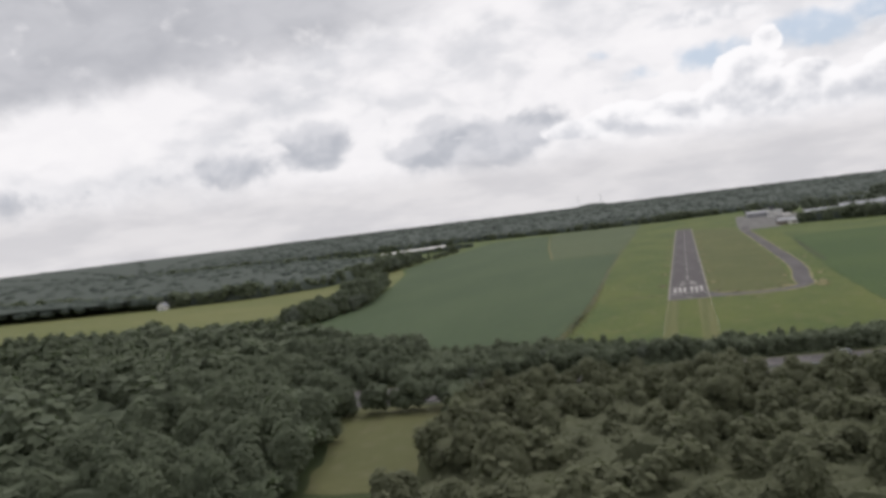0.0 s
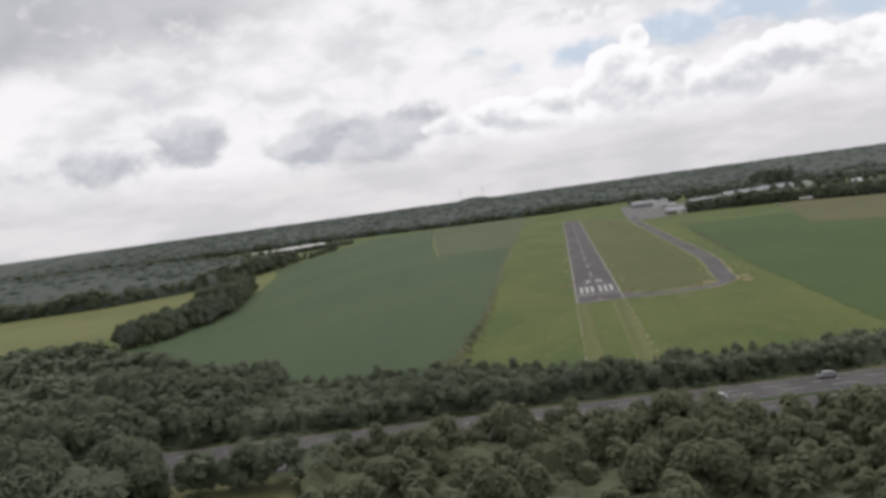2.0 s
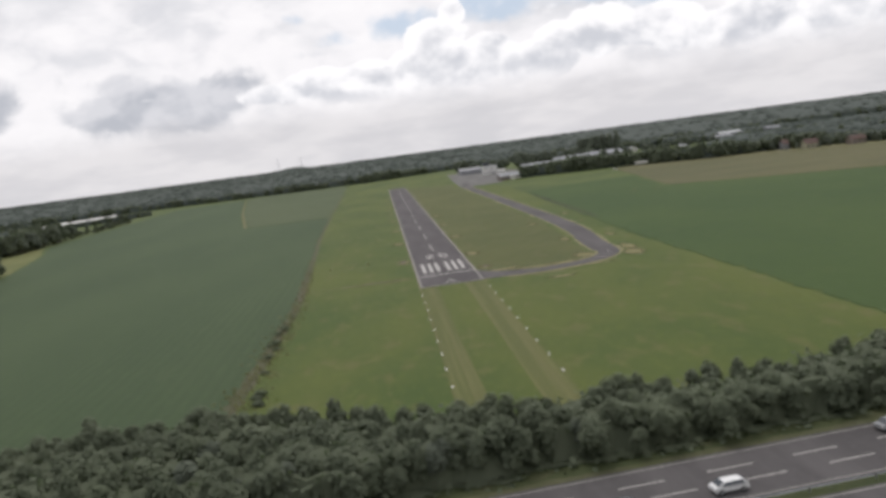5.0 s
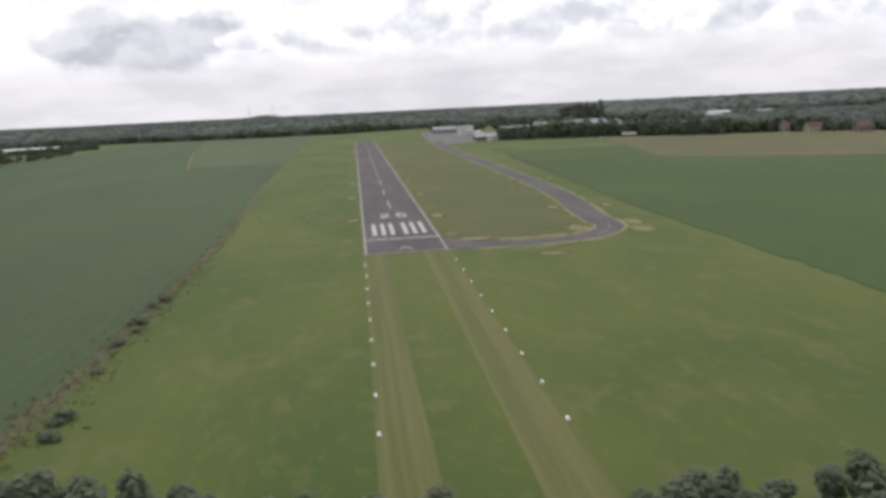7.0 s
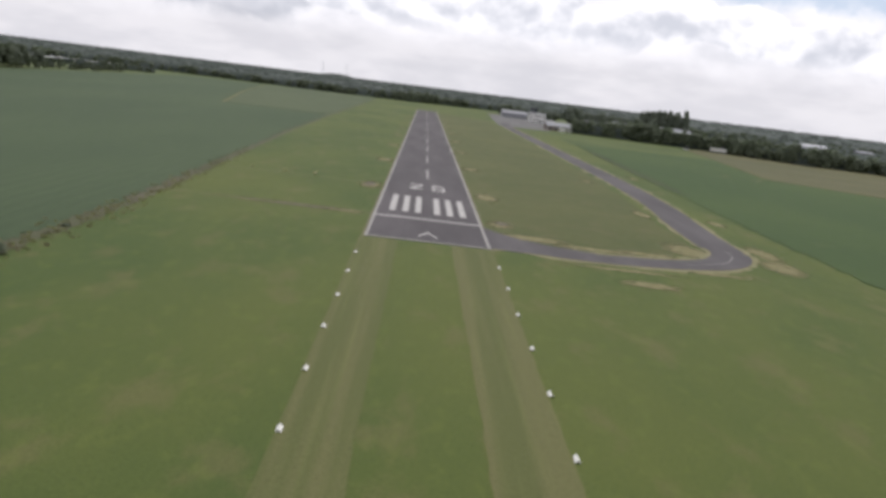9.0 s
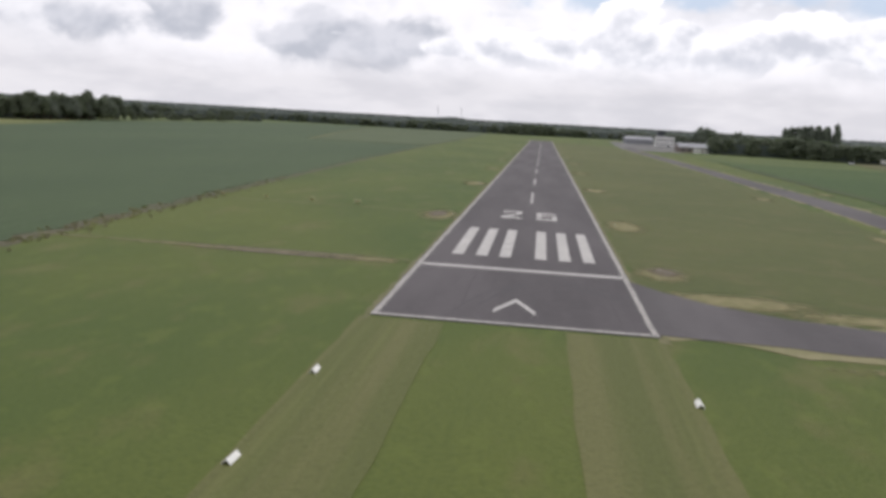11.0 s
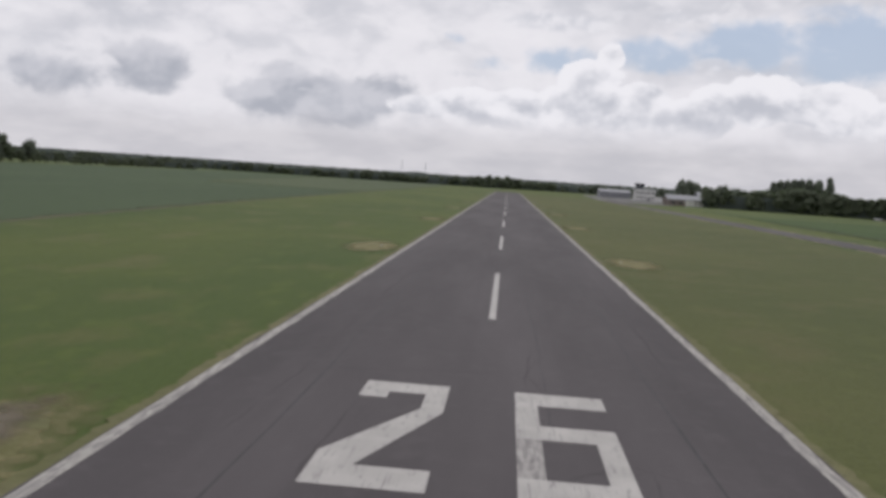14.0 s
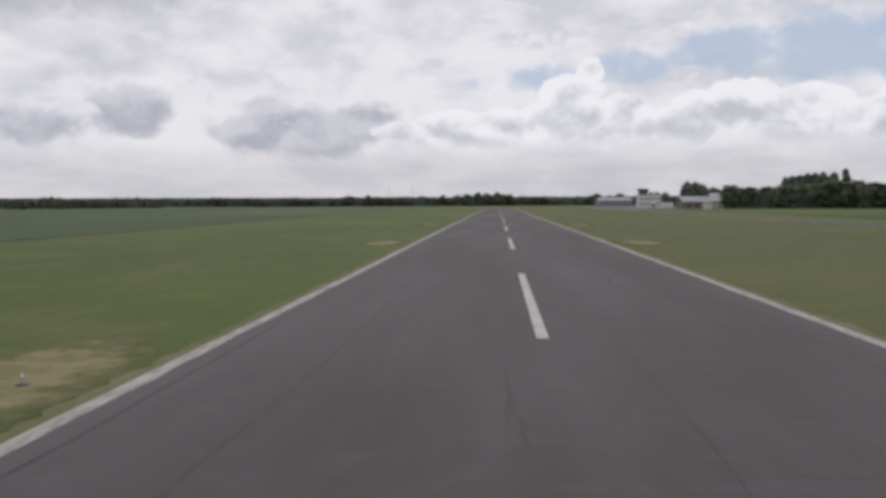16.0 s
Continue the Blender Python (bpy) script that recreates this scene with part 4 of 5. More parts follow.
for kind, mat, label, n in ((young, M_YOUNG, "low olive scrub and rough grass beside the motorway", 12000), (~young, M_LEAF, "tangled green undergrowth between the trees", 18000)):
    own = np.array(tris)[kind]
    used, own = np.unique(own, return_inverse=True)
    own_verts = verts[used]
    tops = own_verts[(own_verts[:, 0] > -110) & (own_verts[:, 0] < 100)]
    at = tops[leaf.integers(len(tops), size=n)] + leaf.normal(size=(n, 3)) * [1.0, 1.0, 0.35]
    u = leaf.normal(size=(n, 3)) * [1, 1, 0.45]
    u *= leaf.uniform(0.3, 0.65, (n, 1)) / np.linalg.norm(u, axis=1)[:, None]
    w = np.cross(u, [0, 0, 1.0]) * 0.8 + leaf.normal(size=(n, 3)) * [0, 0, 0.16]
    quads = np.stack([at - u, at - w, at + u, at + w], 1).reshape(-1, 3)
    i = np.arange(n)[:, None] * 4
    tagged(new("undergrowth", mesh_from("undergrowth", *join([(own_verts, own.reshape(-1, 3)), (quads, np.concatenate([i + [0, 1, 2], i + [0, 2, 3]]))]), mat)), label, "undergrowth", "", "stuff")
named = [p for p in spots if -75 < p[0] < 60 and p[1] > -232]
rng.shuffle(named)
named = named[:70]
chosen = set(named)
for p in named:
    tree(*p, *(("young olive-green tree in the scrub beside the motorway", "young trees") if scrubby(p[0], p[1]) else ()))
pieces = {False: [], True: []}
for p in spots:
    if p in chosen:
        continue
    x, y, k, s, turn = p
    c, sn = math.cos(turn) * s, math.sin(turn) * s
    v, f = BIG[k] if s > 1.3 and x > -150 else FINE[k] if -85 < x < 80 and y > -215 or s > 1.1 and x > -120 else LIGHT[k] if x > -150 and y > -262 else DENSE[k]
    pieces[scrubby(x, y)].append((v @ np.array([[c, sn, 0], [-sn, c, 0], [0, 0, s]]) + [x, y, 0], f))
tagged(new("woodland", mesh_from("woodland", *join(pieces[False]), M_LEAF)), "mixed dark green broadleaf wood on both sides of the motorway", "wood", "", "stuff")
tagged(new("young_wood", mesh_from("young_wood", *join(pieces[True]), M_YOUNG)), "young olive-green trees and bushes beside the motorway", "wood", "", "stuff")

# copse between the fields
COPSE = [(-219, 22), (-212, 60), (-211, 105), (-228, 170), (-252, 262), (-266, 262), (-252, 170), (-236, 100), (-238, 22)]
n = 0
for gx in np.arange(-268, -208, 6.4):
    for gy in np.arange(15, 268, 6.4):
        x, y = gx + rng.uniform(-2.4, 2.4), gy + rng.uniform(-2.4, 2.4)
        if inside(x, y, COPSE):
            tree(x, y, rng.randrange(6), rng.uniform(1.3, 1.6) + (0.3 if y > 130 else 0), rng.uniform(0, 6.28), "tall dark broadleaf tree in a narrow copse between fields", "trees of the copse")


def bush(x, y, r, h, seed, label="low dark bush at the edge of the crop"):
    b = np.random.default_rng(seed)
    root = tagged(new("bush"), label, "bush", "bushes along the field edge")
    o = new("crown", mesh_from("crown", *crown(b, h, r, 0.0, 6, 240, 0.22, 0.9), M_LEAF))
    o.parent = root
    stem = bmesh.new()
    for k in range(4):
        a = b.uniform(0, 6.28)
        add_tube(stem, (0, 0, -0.05), (math.cos(a) * r * 0.4, math.sin(a) * r * 0.4, h * 0.6), 0.06, 0.03, 5)
    part("stem", stem, M_BARK, root)
    root.location = (x, y, 0)


for k, (x, y, r, h) in enumerate(((-49.5, -36, 1.6, 2.2), (-50.3, -41, 1.0, 1.5), (-50, -53, 1.9, 2.5), (-49.2, -58, 1.1, 1.6), (-49.6, -66, 1.3, 1.8), (-48.6, -80, 1.0, 1.4), (-47.5, -98, 2.0, 2.6), (-46.5, -104, 1.5, 2.0), (-49, -18, 0.7, 0.8))):
    bush(x + 1.2, y, r * 1.05, h * 0.5, 100 + k)

# rank weeds and tall dry grass along the edge of the crop
b = np.random.default_rng(61)
n = 1300
py = b.uniform(-121, 120, n)
keep = b.random(n) < np.clip(1.1 - (py + 121) / 240, 0.15, 1)
py = py[keep]
px = np.interp(py, [-121, -60, 0, 90, 120], [-50.6, -48.6, -47.6, -50.6, -52]) + b.normal(size=len(py)) * np.interp(py, [-121, 0, 120], [2.2, 1.5, 0.7])
n = len(py)
base = np.stack([px, py, np.full(n, 0.02)], 1)
turn, tall = b.uniform(0, 6.2832, n), b.uniform(0.10, 0.42, n) * np.interp(py, [-121, 0, 120], [1.3, 1.0, 0.6])
side = np.stack([np.cos(turn), np.sin(turn), np.zeros(n)], 1) * b.uniform(0.2, 0.5, (n, 1))
lean = np.stack([b.normal(size=n) * 0.35, b.normal(size=n) * 0.35, tall], 1)
blades = np.stack([base - side * 0.6, base + side * 0.6, base + side + lean, base - side + lean * 0.9], 1).reshape(-1, 3)
i = np.arange(n)[:, None] * 4
tagged(new("weeds", mesh_from("weeds", blades, np.concatenate([i + [0, 1, 2], i + [0, 2, 3]]), M_WEED)), "rank brownish-green weeds along the edge of the crop", "weeds", "", "stuff")

# ---- far woods: canopy sheets with lumpy crowns on them ----
def rise(g):
    """How far towards the horizon a point lies, from 0 to 1."""
    return min(1.0, max(0.0, (math.hypot(g[0], g[1] - 300) - 900) / 2600))


def wood_canopy(name, front, depth, z, seed, label, lumps, hill=0.0, centre=(0, 0)):
    """A wood whose near edge follows a line of points and which runs back, away from the airfield."""
    b = np.random.default_rng(seed)
    pts = []
    for (x0, y0), (x1, y1) in zip(front, front[1:]):
        n = max(1, int(math.hypot(x1 - x0, y1 - y0) / 14))
        pts += [(x0 + (x1 - x0) * k / n, y0 + (y1 - y0) * k / n) for k in range(n)]
    pts.append(front[-1])
    pts = np.array(pts)
    out = pts - np.array(centre)
    out /= np.linalg.norm(out, axis=1)[:, None]
    rows = 26
    frac = (np.arange(rows) / (rows - 1)) ** 2.2
    grid = pts[None] + out[None] * (frac[:, None, None] * depth)
    hh = np.zeros(grid.shape[:2])
    for i in range(rows):
        for j in range(len(pts)):
            g = grid[i, j]
            far = rise(g)
            hh[i, j] = (z * (0.66 + 0.20 * noise.noise(Vector((g[0] * 0.02, g[1] * 0.02, seed))) + 0.10 * b.random()) if i else 0.3) + hill * far * far * (3 - 2 * far)
    v = np.concatenate([grid, hh[..., None]], 2).reshape(-1, 3)
    n = len(pts)
    i, j = np.meshgrid(np.arange(rows - 1), np.arange(n - 1), indexing="ij")
    q = (i * n + j).ravel()[:, None]
    tris = np.concatenate([q + [0, 1, n + 1], q + [0, n + 1, n]])
    pieces, rim = [(v, tris)], []
    for k in range(lumps):
        f = b.random() ** 1.8 if k > lumps * 0.07 else b.random() * 18 / depth
        t = b.random() * (n - 1)
        i0, w = int(t), t - int(t)
        g = (pts[i0] * (1 - w) + pts[min(i0 + 1, n - 1)] * w) + out[i0] * (f * depth + b.uniform(-2, 2))
        far = rise(g)
        s = (1.0 + f * depth / 900) * b.uniform(0.75, 1.25)
        lift = hill * far * far * (3 - 2 * far)
        top = z * b.uniform(0.72, 1.08)
        if f * depth < 24:
            top = z * (b.uniform(0.62, 1.0) + 0.25 * b.random() ** 4) * (1 + 0.4 * noise.noise(Vector((g[0] * 0.018, g[1] * 0.018, 3.0))))
        if f * depth < 24:
            lv, lf = FAINT[int(b.integers(6))]
            a, wide_by = b.uniform(0, 6.28), top * b.uniform(0.95, 1.35)
            ca, sa = math.cos(a) * wide_by, math.sin(a) * wide_by
            rim.append((lv @ np.array([[ca, sa, 0], [-sa, ca, 0], [0, 0, top]]) + [g[0], g[1], lift], lf))
        else:
            lv, lf = ICO1
            lv = lv * (0.8 + 0.3 * b.random((len(lv), 1))) * [6.4 * s, 6.4 * s, top * 0.36]
            pieces.append((lv + [g[0], g[1], top * 0.60 + lift], lf))
    # lighter leaf colour brightens the shaded front; the canopy keeps its darker one
    tagged(new("wood_edge", mesh_from("wood_edge", *join(rim), M_LEAF)), "trees coloured lighter to lift the shaded front edge of a " + label, "wood", "", "stuff")
    return tagged(new(name, mesh_from(name, *join(pieces), M_WOODS, True)), label, "wood", "", "stuff")


wood_canopy("woodland", [(-1400, -250), (-1250, 0), (-975, 480), (-625, 345), (-475, 265), (-388, 288), (-346, 332), (-340, 400), (-336, 485), (-348, 560), (-402, 670), (-560, 800), (-760, 900), (-1000, 1000)], 4100, 15, 21, "broad dark green forest behind the meadows", 9000, 7, (500, 300))
wood_canopy("woodland", [(-1100, 1120), (-650, 1130), (-430, 1190), (-190, 1122), (-35, 1112), (120, 1215), (320, 1120), (420, 1060)], 3700, 12.5, 22, "long dark forest closing the view behind the runway", 7500, 15, (0, -1500))
wood_canopy("woodland", [(225, 1010), (420, 1000), (560, 700), (560, 520), (430, 560), (300, 560)], 260, 11, 25, "belt of garden trees behind the airfield", 900, 0, (100, 200))
wood_canopy("woodland", [(125, 585), (150, 580), (186, 570), (226, 552), (288, 486), (300, 482)], 34, 12.8, 29, "dark row of trees beside the hangars", 420, 0, (-700, -500))
wood_canopy("woodland", [(288, 490), (338, 474), (376, 436), (406, 394), (446, 300), (540, 150)], 4200, 10.5, 23, "tree row and leafy suburb behind the grain field", 7500, 16, (-700, -500))
wood_canopy("woodland", [(290, 1085), (380, 1080), (700, 1180), (1100, 1150), (1600, 950)], 3600, 13, 26, "distant wooded suburb behind the airfield", 2600, 16, (0, -300))
wood_canopy("hedge", [(-540, 755), (-507, 790), (-375, 908), (-345, 945)], 12, 7.8, 24, "dark hedge in front of the greenhouse", 170, 0, (0, -400))
wood_canopy("woodland", [(-1100, 980), (-1110, 1060), (-1080, 1125)], 3900, 14, 28, "distant forest beyond the meadows", 1000, 14, (-1050, 1000))


def far_tree(x, y, h, r, seed, label, slim=False, lobes=7):
    b = np.random.default_rng(seed)
    root = tagged(new("poplar" if slim else "tree"), label, "tree", "tall trees on the skyline")
    c = crown(b, h, r, h * 0.08, 9 if slim else lobes, 520, 0.5 if slim else 0.6, 2.6 if slim else 1.0)
    if slim:
        c[0][:, :2] *= 1.15
    o = new("crown", mesh_from("crown", *c, M_LEAF_D))
    o.parent = root
    t = new("trunk", trunk_mesh(random.Random(seed), h, h * 0.15, 0.35))
    t.parent = root
    root.location = (x, y, 0)


for k, (x, y, h, r) in enumerate(((292, 1008, 27.5, 3.4), (300, 1012, 28.5, 4.6), (307, 1006, 29.5, 4.8), (314, 1012, 30.5, 5.0), (321, 1008, 31, 4.6), (331, 1012, 31.5, 4.8), (338, 1006, 31, 4.6), (343.5, 1010, 28, 2.4), (351, 1005, 34.5, 4.2))):
    far_tree(x * 0.925 - 3, y * 0.9, h, r * 1.55, 300 + k, "slender dark poplar in a row behind the airfield", True)
far_tree(-331, 598, 18, 7, 320, "tall round dark tree standing above the hedge")
# tree row along the far side of the crop, tall at its near end
row = [(-325, 440), (-327, 500), (-329, 565), (-326, 640), (-330, 800)]
for (x0, y0), (x1, y1) in zip(row, row[1:]):
    n = int(math.hypot(x1 - x0, y1 - y0) / (7.5 if y0 < 560 else 5.5))
    for k in range(n):
        for d in (0, 7):
            x, y = x0 + (x1 - x0) * k / n - d + rng.uniform(-2, 2), y0 + (y1 - y0) * k / n + rng.uniform(-2, 2)
            big = rng.uniform(1.9, 2.3) if y < 570 else rng.uniform(0.8, 1.0)
            if d and y > 570:
                continue
            tree(x, y, rng.randrange(9), big, rng.uniform(0, 6.28), "dark broadleaf tree in the row beside the crop", "trees of the row")
for k, (x, y, h, r) in enumerate(((174, 882, 22, 13), (182, 886, 21, 12), (198, 890, 18, 9), (212, 886, 19, 9), (227, 892, 18.5, 9), (243, 886, 17, 9), (258, 890, 18, 9), (270, 880, 17, 9), (100, 985, 13, 7), (136, 908, 12, 8), (152, 936, 13, 9), (120, 944, 12, 8), (166, 960, 13, 9))):
    far_tree(x, y, h, r, 330 + k, "round dark tree behind the hangars", False, 13)

# spoil heap on the horizon
bm = bmesh.new()
grid = [[bm.verts.new((-500 + (i - 10) * 15, 4550 + (j - 4) * 30, max(0, 38 * (1 - abs((i - 10) / 10) ** 2.4) * (1 - abs((j - 4) / 4.2) ** 2) + 3 * noise.noise(Vector((i * 0.7, j * 0.7, 2)))))) for j in range(9)] for i in range(21)]
for i in range(20):
    for j in range(8):
        bm.faces.new((grid[i][j], grid[i + 1][j], grid[i + 1][j + 1], grid[i][j + 1]))
tagged(ob_from("hill", bm, M_WOODS), "long flat-topped spoil heap on the horizon", "hill", "", "structure")


# lattice masts on the heap
def mast(x, y, h):
    root = tagged(new("radio_mast"), "slender steel radio mast on the distant heap", "mast", "masts on the horizon")
    root.location = (x, y, 0)
    for k in range(3):
        a = 2.0944 * k
        part("leg", add_tube(bmesh.new(), (3.2 * math.cos(a), 3.2 * math.sin(a), 0), (0.7 * math.cos(a), 0.7 * math.sin(a), h), 0.6, 0.4, 5), M_STEEL, root)
    for z in range(10, int(h), 12):
        r = 3.2 - 2.5 * z / h
        part("brace", add_tube(bmesh.new(), (r, 0, z), (-r * 0.5, r * 0.87, min(h, z + 8)), 0.25, 0.25, 4), M_STEEL, root)


mast(-558, 4340, 92)
mast(-435, 4353, 91)


# ---- buildings ----
def gable_building(name, label, x0, x1, y0, y1, eave, ridge, wall_mat, roof_mat, doors=(), windows=(), along_x=True, category="building", group="", door_mat=M_BOARD):
    """Walls, a gabled roof with an overhang, and doors and windows in the wall that faces the runway's near end."""
    root = tagged(new(name), label, category, group)
    root.location = ((x0 + x1) / 2, (y0 + y1) / 2, 0)
    hx, hy = (x1 - x0) / 2, (y1 - y0) / 2
    bm = bmesh.new()
    t = 0.3
    for a in (box_dims(-hx, hx, -hy, -hy + t), box_dims(-hx, hx, hy - t, hy), box_dims(-hx, -hx + t, -hy + t, hy - t), box_dims(hx - t, hx, -hy + t, hy - t)):
        add_box(bm, *a, 0, eave)
    if along_x:
        for s in (-1, 1):
            xa = s * hx
            v = [bm.verts.new(p) for p in ((xa, -hy, eave), (xa, hy, eave), (xa, 0, ridge - 0.2))]
            bm.faces.new(v)
    else:
        for s in (-1, 1):
            v = [bm.verts.new(p) for p in ((-hx, s * hy, eave), (hx, s * hy, eave), (0, s * hy, ridge - 0.2))]
            bm.faces.new(v)
    part("wall", bm, wall_mat, root)
    o = 0.5
    for s in (-1, 1):
        if along_x:
            pts = [(-hx - o, s * (hy + o), eave - 0.25), (hx + o, s * (hy + o), eave - 0.25), (hx + o, 0, ridge), (-hx - o, 0, ridge)]
        else:
            pts = [(s * (hx + o), -hy - o, eave - 0.25), (s * (hx + o), hy + o, eave - 0.25), (0, hy + o, ridge), (0, -hy - o, ridge)]
        if s < 0:
            pts = pts[::-1]
        part("roof", add_sheet_3d(pts, -0.18), roof_mat, root)
    for a, b, h in doors:
        d = part("door", box(a, b, -hy - 0.06, -hy + 0.05, 0.05, h), door_mat, root, "pale sliding hangar door")
        m = (a + b) / 2
        part("seam", box(m - 0.05, m + 0.05, -hy - 0.09, -hy - 0.05, 0.05, h), M_DARK, d)
    for a, b, z0, z1 in windows:
        w = part("window", box(a, b, -hy - 0.05, -hy + 0.04, z0, z1), M_DARK, root)
        part("pane", box(a + 0.1, b - 0.1, -hy - 0.07, -hy - 0.04, z0 + 0.1, z1 - 0.1), M_GLASS, w)
    return root


def box_dims(a, b, c, d):
    return (a, b, c, d)


gable_building("hangar", "low hangar with grey roof and white sliding doors", 104, 129, 592, 612, 4.2, 7.2, M_BRICK, M_SHEET, ((-1.5, 4.6, 3.6), (5.4, 11.8, 3.6)), ((-10.5, -7.5, 1.4, 2.6), (-6, -3.4, 1.4, 2.6)), group="hangars")
gable_building("hangar", "broad grey hangar with a pale shallow roof", 92, 122, 880, 915, 5.6, 8.4, M_SHEET, M_SHEET, ((-12, -2, 5.2), (0, 10, 5.2)), group="hangars", door_mat=M_SHEET)
gable_building("hangar", "long grey-roofed shed among the trees", 146, 192, 692, 712, 6.4, 10.2, M_DULL, M_ROOF, ((-14, -8, 3.2), (2, 8, 3.2)), ((10, 13, 1.5, 2.5), (14, 17, 1.5, 2.5)), group="hangars")

gable_building("hall", "long pale-roofed shed behind the tree row", 196, 246, 742, 764, 7.0, 11.4, M_DULL, M_ROOF, ((-14, -8, 3.6), (2, 8, 3.6)), group="sheds")
gable_building("hall", "long pale-roofed shed behind the tree row", 250, 290, 778, 798, 7.0, 11.4, M_DULL, M_ROOF, ((-12, -6, 3.6), (4, 10, 3.6)), group="sheds")
gable_building("hall", "broad white warehouse above the suburb trees", 459, 489, 872, 890, 9.6, 11.6, M_SHEET, M_PALE_SHEET, (), ((-12, -9, 7, 8.6), (-4, -1, 7, 8.6), (4, 7, 7, 8.6)), group="warehouses")
gable_building("hall", "broad white warehouse above the suburb trees", 512, 531, 842, 858, 9.6, 11.6, M_SHEET, M_SHEET, (), ((-6, -3, 7, 8.6), (3, 6, 7, 8.6)), group="warehouses")
gable_building("hall", "broad white warehouse above the suburb trees", 414, 436, 780, 796, 9.0, 11, M_SHEET, M_SHEET, (), ((-8, -5, 6.5, 8), (3, 6, 6.5, 8)), group="warehouses")
rng = random.Random(44)
pieces = []
for k in range(150):
    x, y = rng.uniform(150, 430), rng.uniform(640, 880)
    if 140 < x < 198 and 686 < y < 718 or 190 < x < 252 and 738 < y < 770 or 244 < x < 296 and 772 < y < 804 or x < 0.55 * (y - 400):
        continue
    s = rng.uniform(0.8, 1.2) if y < 740 else rng.uniform(1.1, 1.5)
    v, f = DENSE[k % 9]
    pieces.append((v * s + [x, y, 0], f))
for x, y, s in ((160, 676, 1.2), (178, 680, 1.3), (200, 700, 1.3), (208, 726, 1.35), (226, 728, 1.2), (242, 734, 1.3), (262, 762, 1.4), (280, 766, 1.2), (300, 780, 1.4), (150, 660, 1.2), (190, 664, 1.1), (218, 690, 1.2), (341, 436, 0.9), (361, 424, 1.0), (368, 414, 0.8), (388, 398, 1.0), (334, 468, 0.9), (357, 428, 0.7)):
    v, f = LIGHT[int(x) % 9]
    pieces.append((v * s + [x, y, 0], f))
tagged(new("woodland", mesh_from("woodland", *join(pieces), M_LEAF_D)), "dark garden trees round the sheds", "wood", "", "stuff")

tower = tagged(new("control_tower"), "white two-storey airfield building with a glazed control cabin on its roof", "building")
tower.location = (124, 812, 0)
part("wall", box(-9, 9, -6, 6, 0, 9.6, 0.05), M_WHITE, tower)
part("parapet", box(-9.2, 9.2, -6.2, 6.2, 9.6, 10.1, 0.04), M_PALE_SHEET, tower)
for z in (1.8, 6.0):
    for x in (-6.9, -3.4, 0.0, 3.1, 6.9):
        if z < 2 and x == 3.1:
            continue
        w = part("window", box(x - 0.95, x + 0.95, -6.06, -5.9, z, z + 1.5), M_DARK, tower)
        part("pane", box(x - 0.8, x + 0.8, -6.09, -6.05, z + 0.12, z + 1.38), M_GLASS, w)
part("door", box(2.2, 4.4, -6.08, -5.9, 0.05, 2.4), M_DARK, tower, "dark entrance door")
bm = bmesh.new()
lo = [bm.verts.new((x, y, 10.1)) for x, y in ((-7.2, -3.2), (-2.0, -3.2), (-2.0, 3.2), (-7.2, 3.2))]
hi = [bm.verts.new((x, y, 14.4)) for x, y in ((-8.6, -4.6), (-0.6, -4.6), (-0.6, 4.6), (-8.6, 4.6))]
for k in range(4):
    bm.faces.new((lo[k], lo[(k + 1) % 4], hi[(k + 1) % 4], hi[k]))
part("cabin", bm, M_GLASS, tower, "dark glazed control cabin")
part("cabin_roof", box(-9.0, -0.2, -5.0, 5.0, 14.4, 15.0, 0.05), M_DARK, tower)
for x, y in ((-7.5, -3.5), (-4.6, -3.6), (-1.7, -3.5), (-7.5, 3.5), (-1.7, 3.5)):
    part("mullion", add_tube(bmesh.new(), (x * 0.93 - 0.2, y * 0.93, 10.1), (x * 1.08 + 0.2, y * 1.25, 14.4), 0.12, 0.12, 6), M_WHITE, tower)
part("aerial", add_tube(bmesh.new(), (-4.6, 0, 15.0), (-4.6, 0, 18.0), 0.06, 0.03, 6), M_STEEL, tower)
for x, w in ((8.2, 11),):
    part("annexe", box(x + 0.85, x + w, -5, 5, 0, 3.6, 0.05), M_WHITE, tower)

# greenhouse range far left of the runway: glazed bays under one long pale roof
gh = tagged(new("greenhouse"), "long low greenhouse with a bright pale roof behind the hedge", "greenhouse")
gh.location = (-494, 1000, 0)
gh.rotation_euler = (0, 0, radians(42))
part("wall", box(-88, 88, -14, 14, 0, 2.7), M_PALE_SHEET, gh)
for k in range(8):
    bm = bmesh.new()
    xa, xb = -88 + 22 * k, -88 + 22 * (k + 1) - 0.5
    v = [bm.verts.new(p) for p in ((xa, -14.4, 2.6), (xb, -14.4, 2.6), (xb, 0, 4.3), (xa, 0, 4.3), (xb, 14.4, 2.6), (xa, 14.4, 2.6))]
    bm.faces.new((v[0], v[1], v[2], v[3]))
    bm.faces.new((v[3], v[2], v[4], v[5]))
    part("roof", bm, M_WHITE, gh)

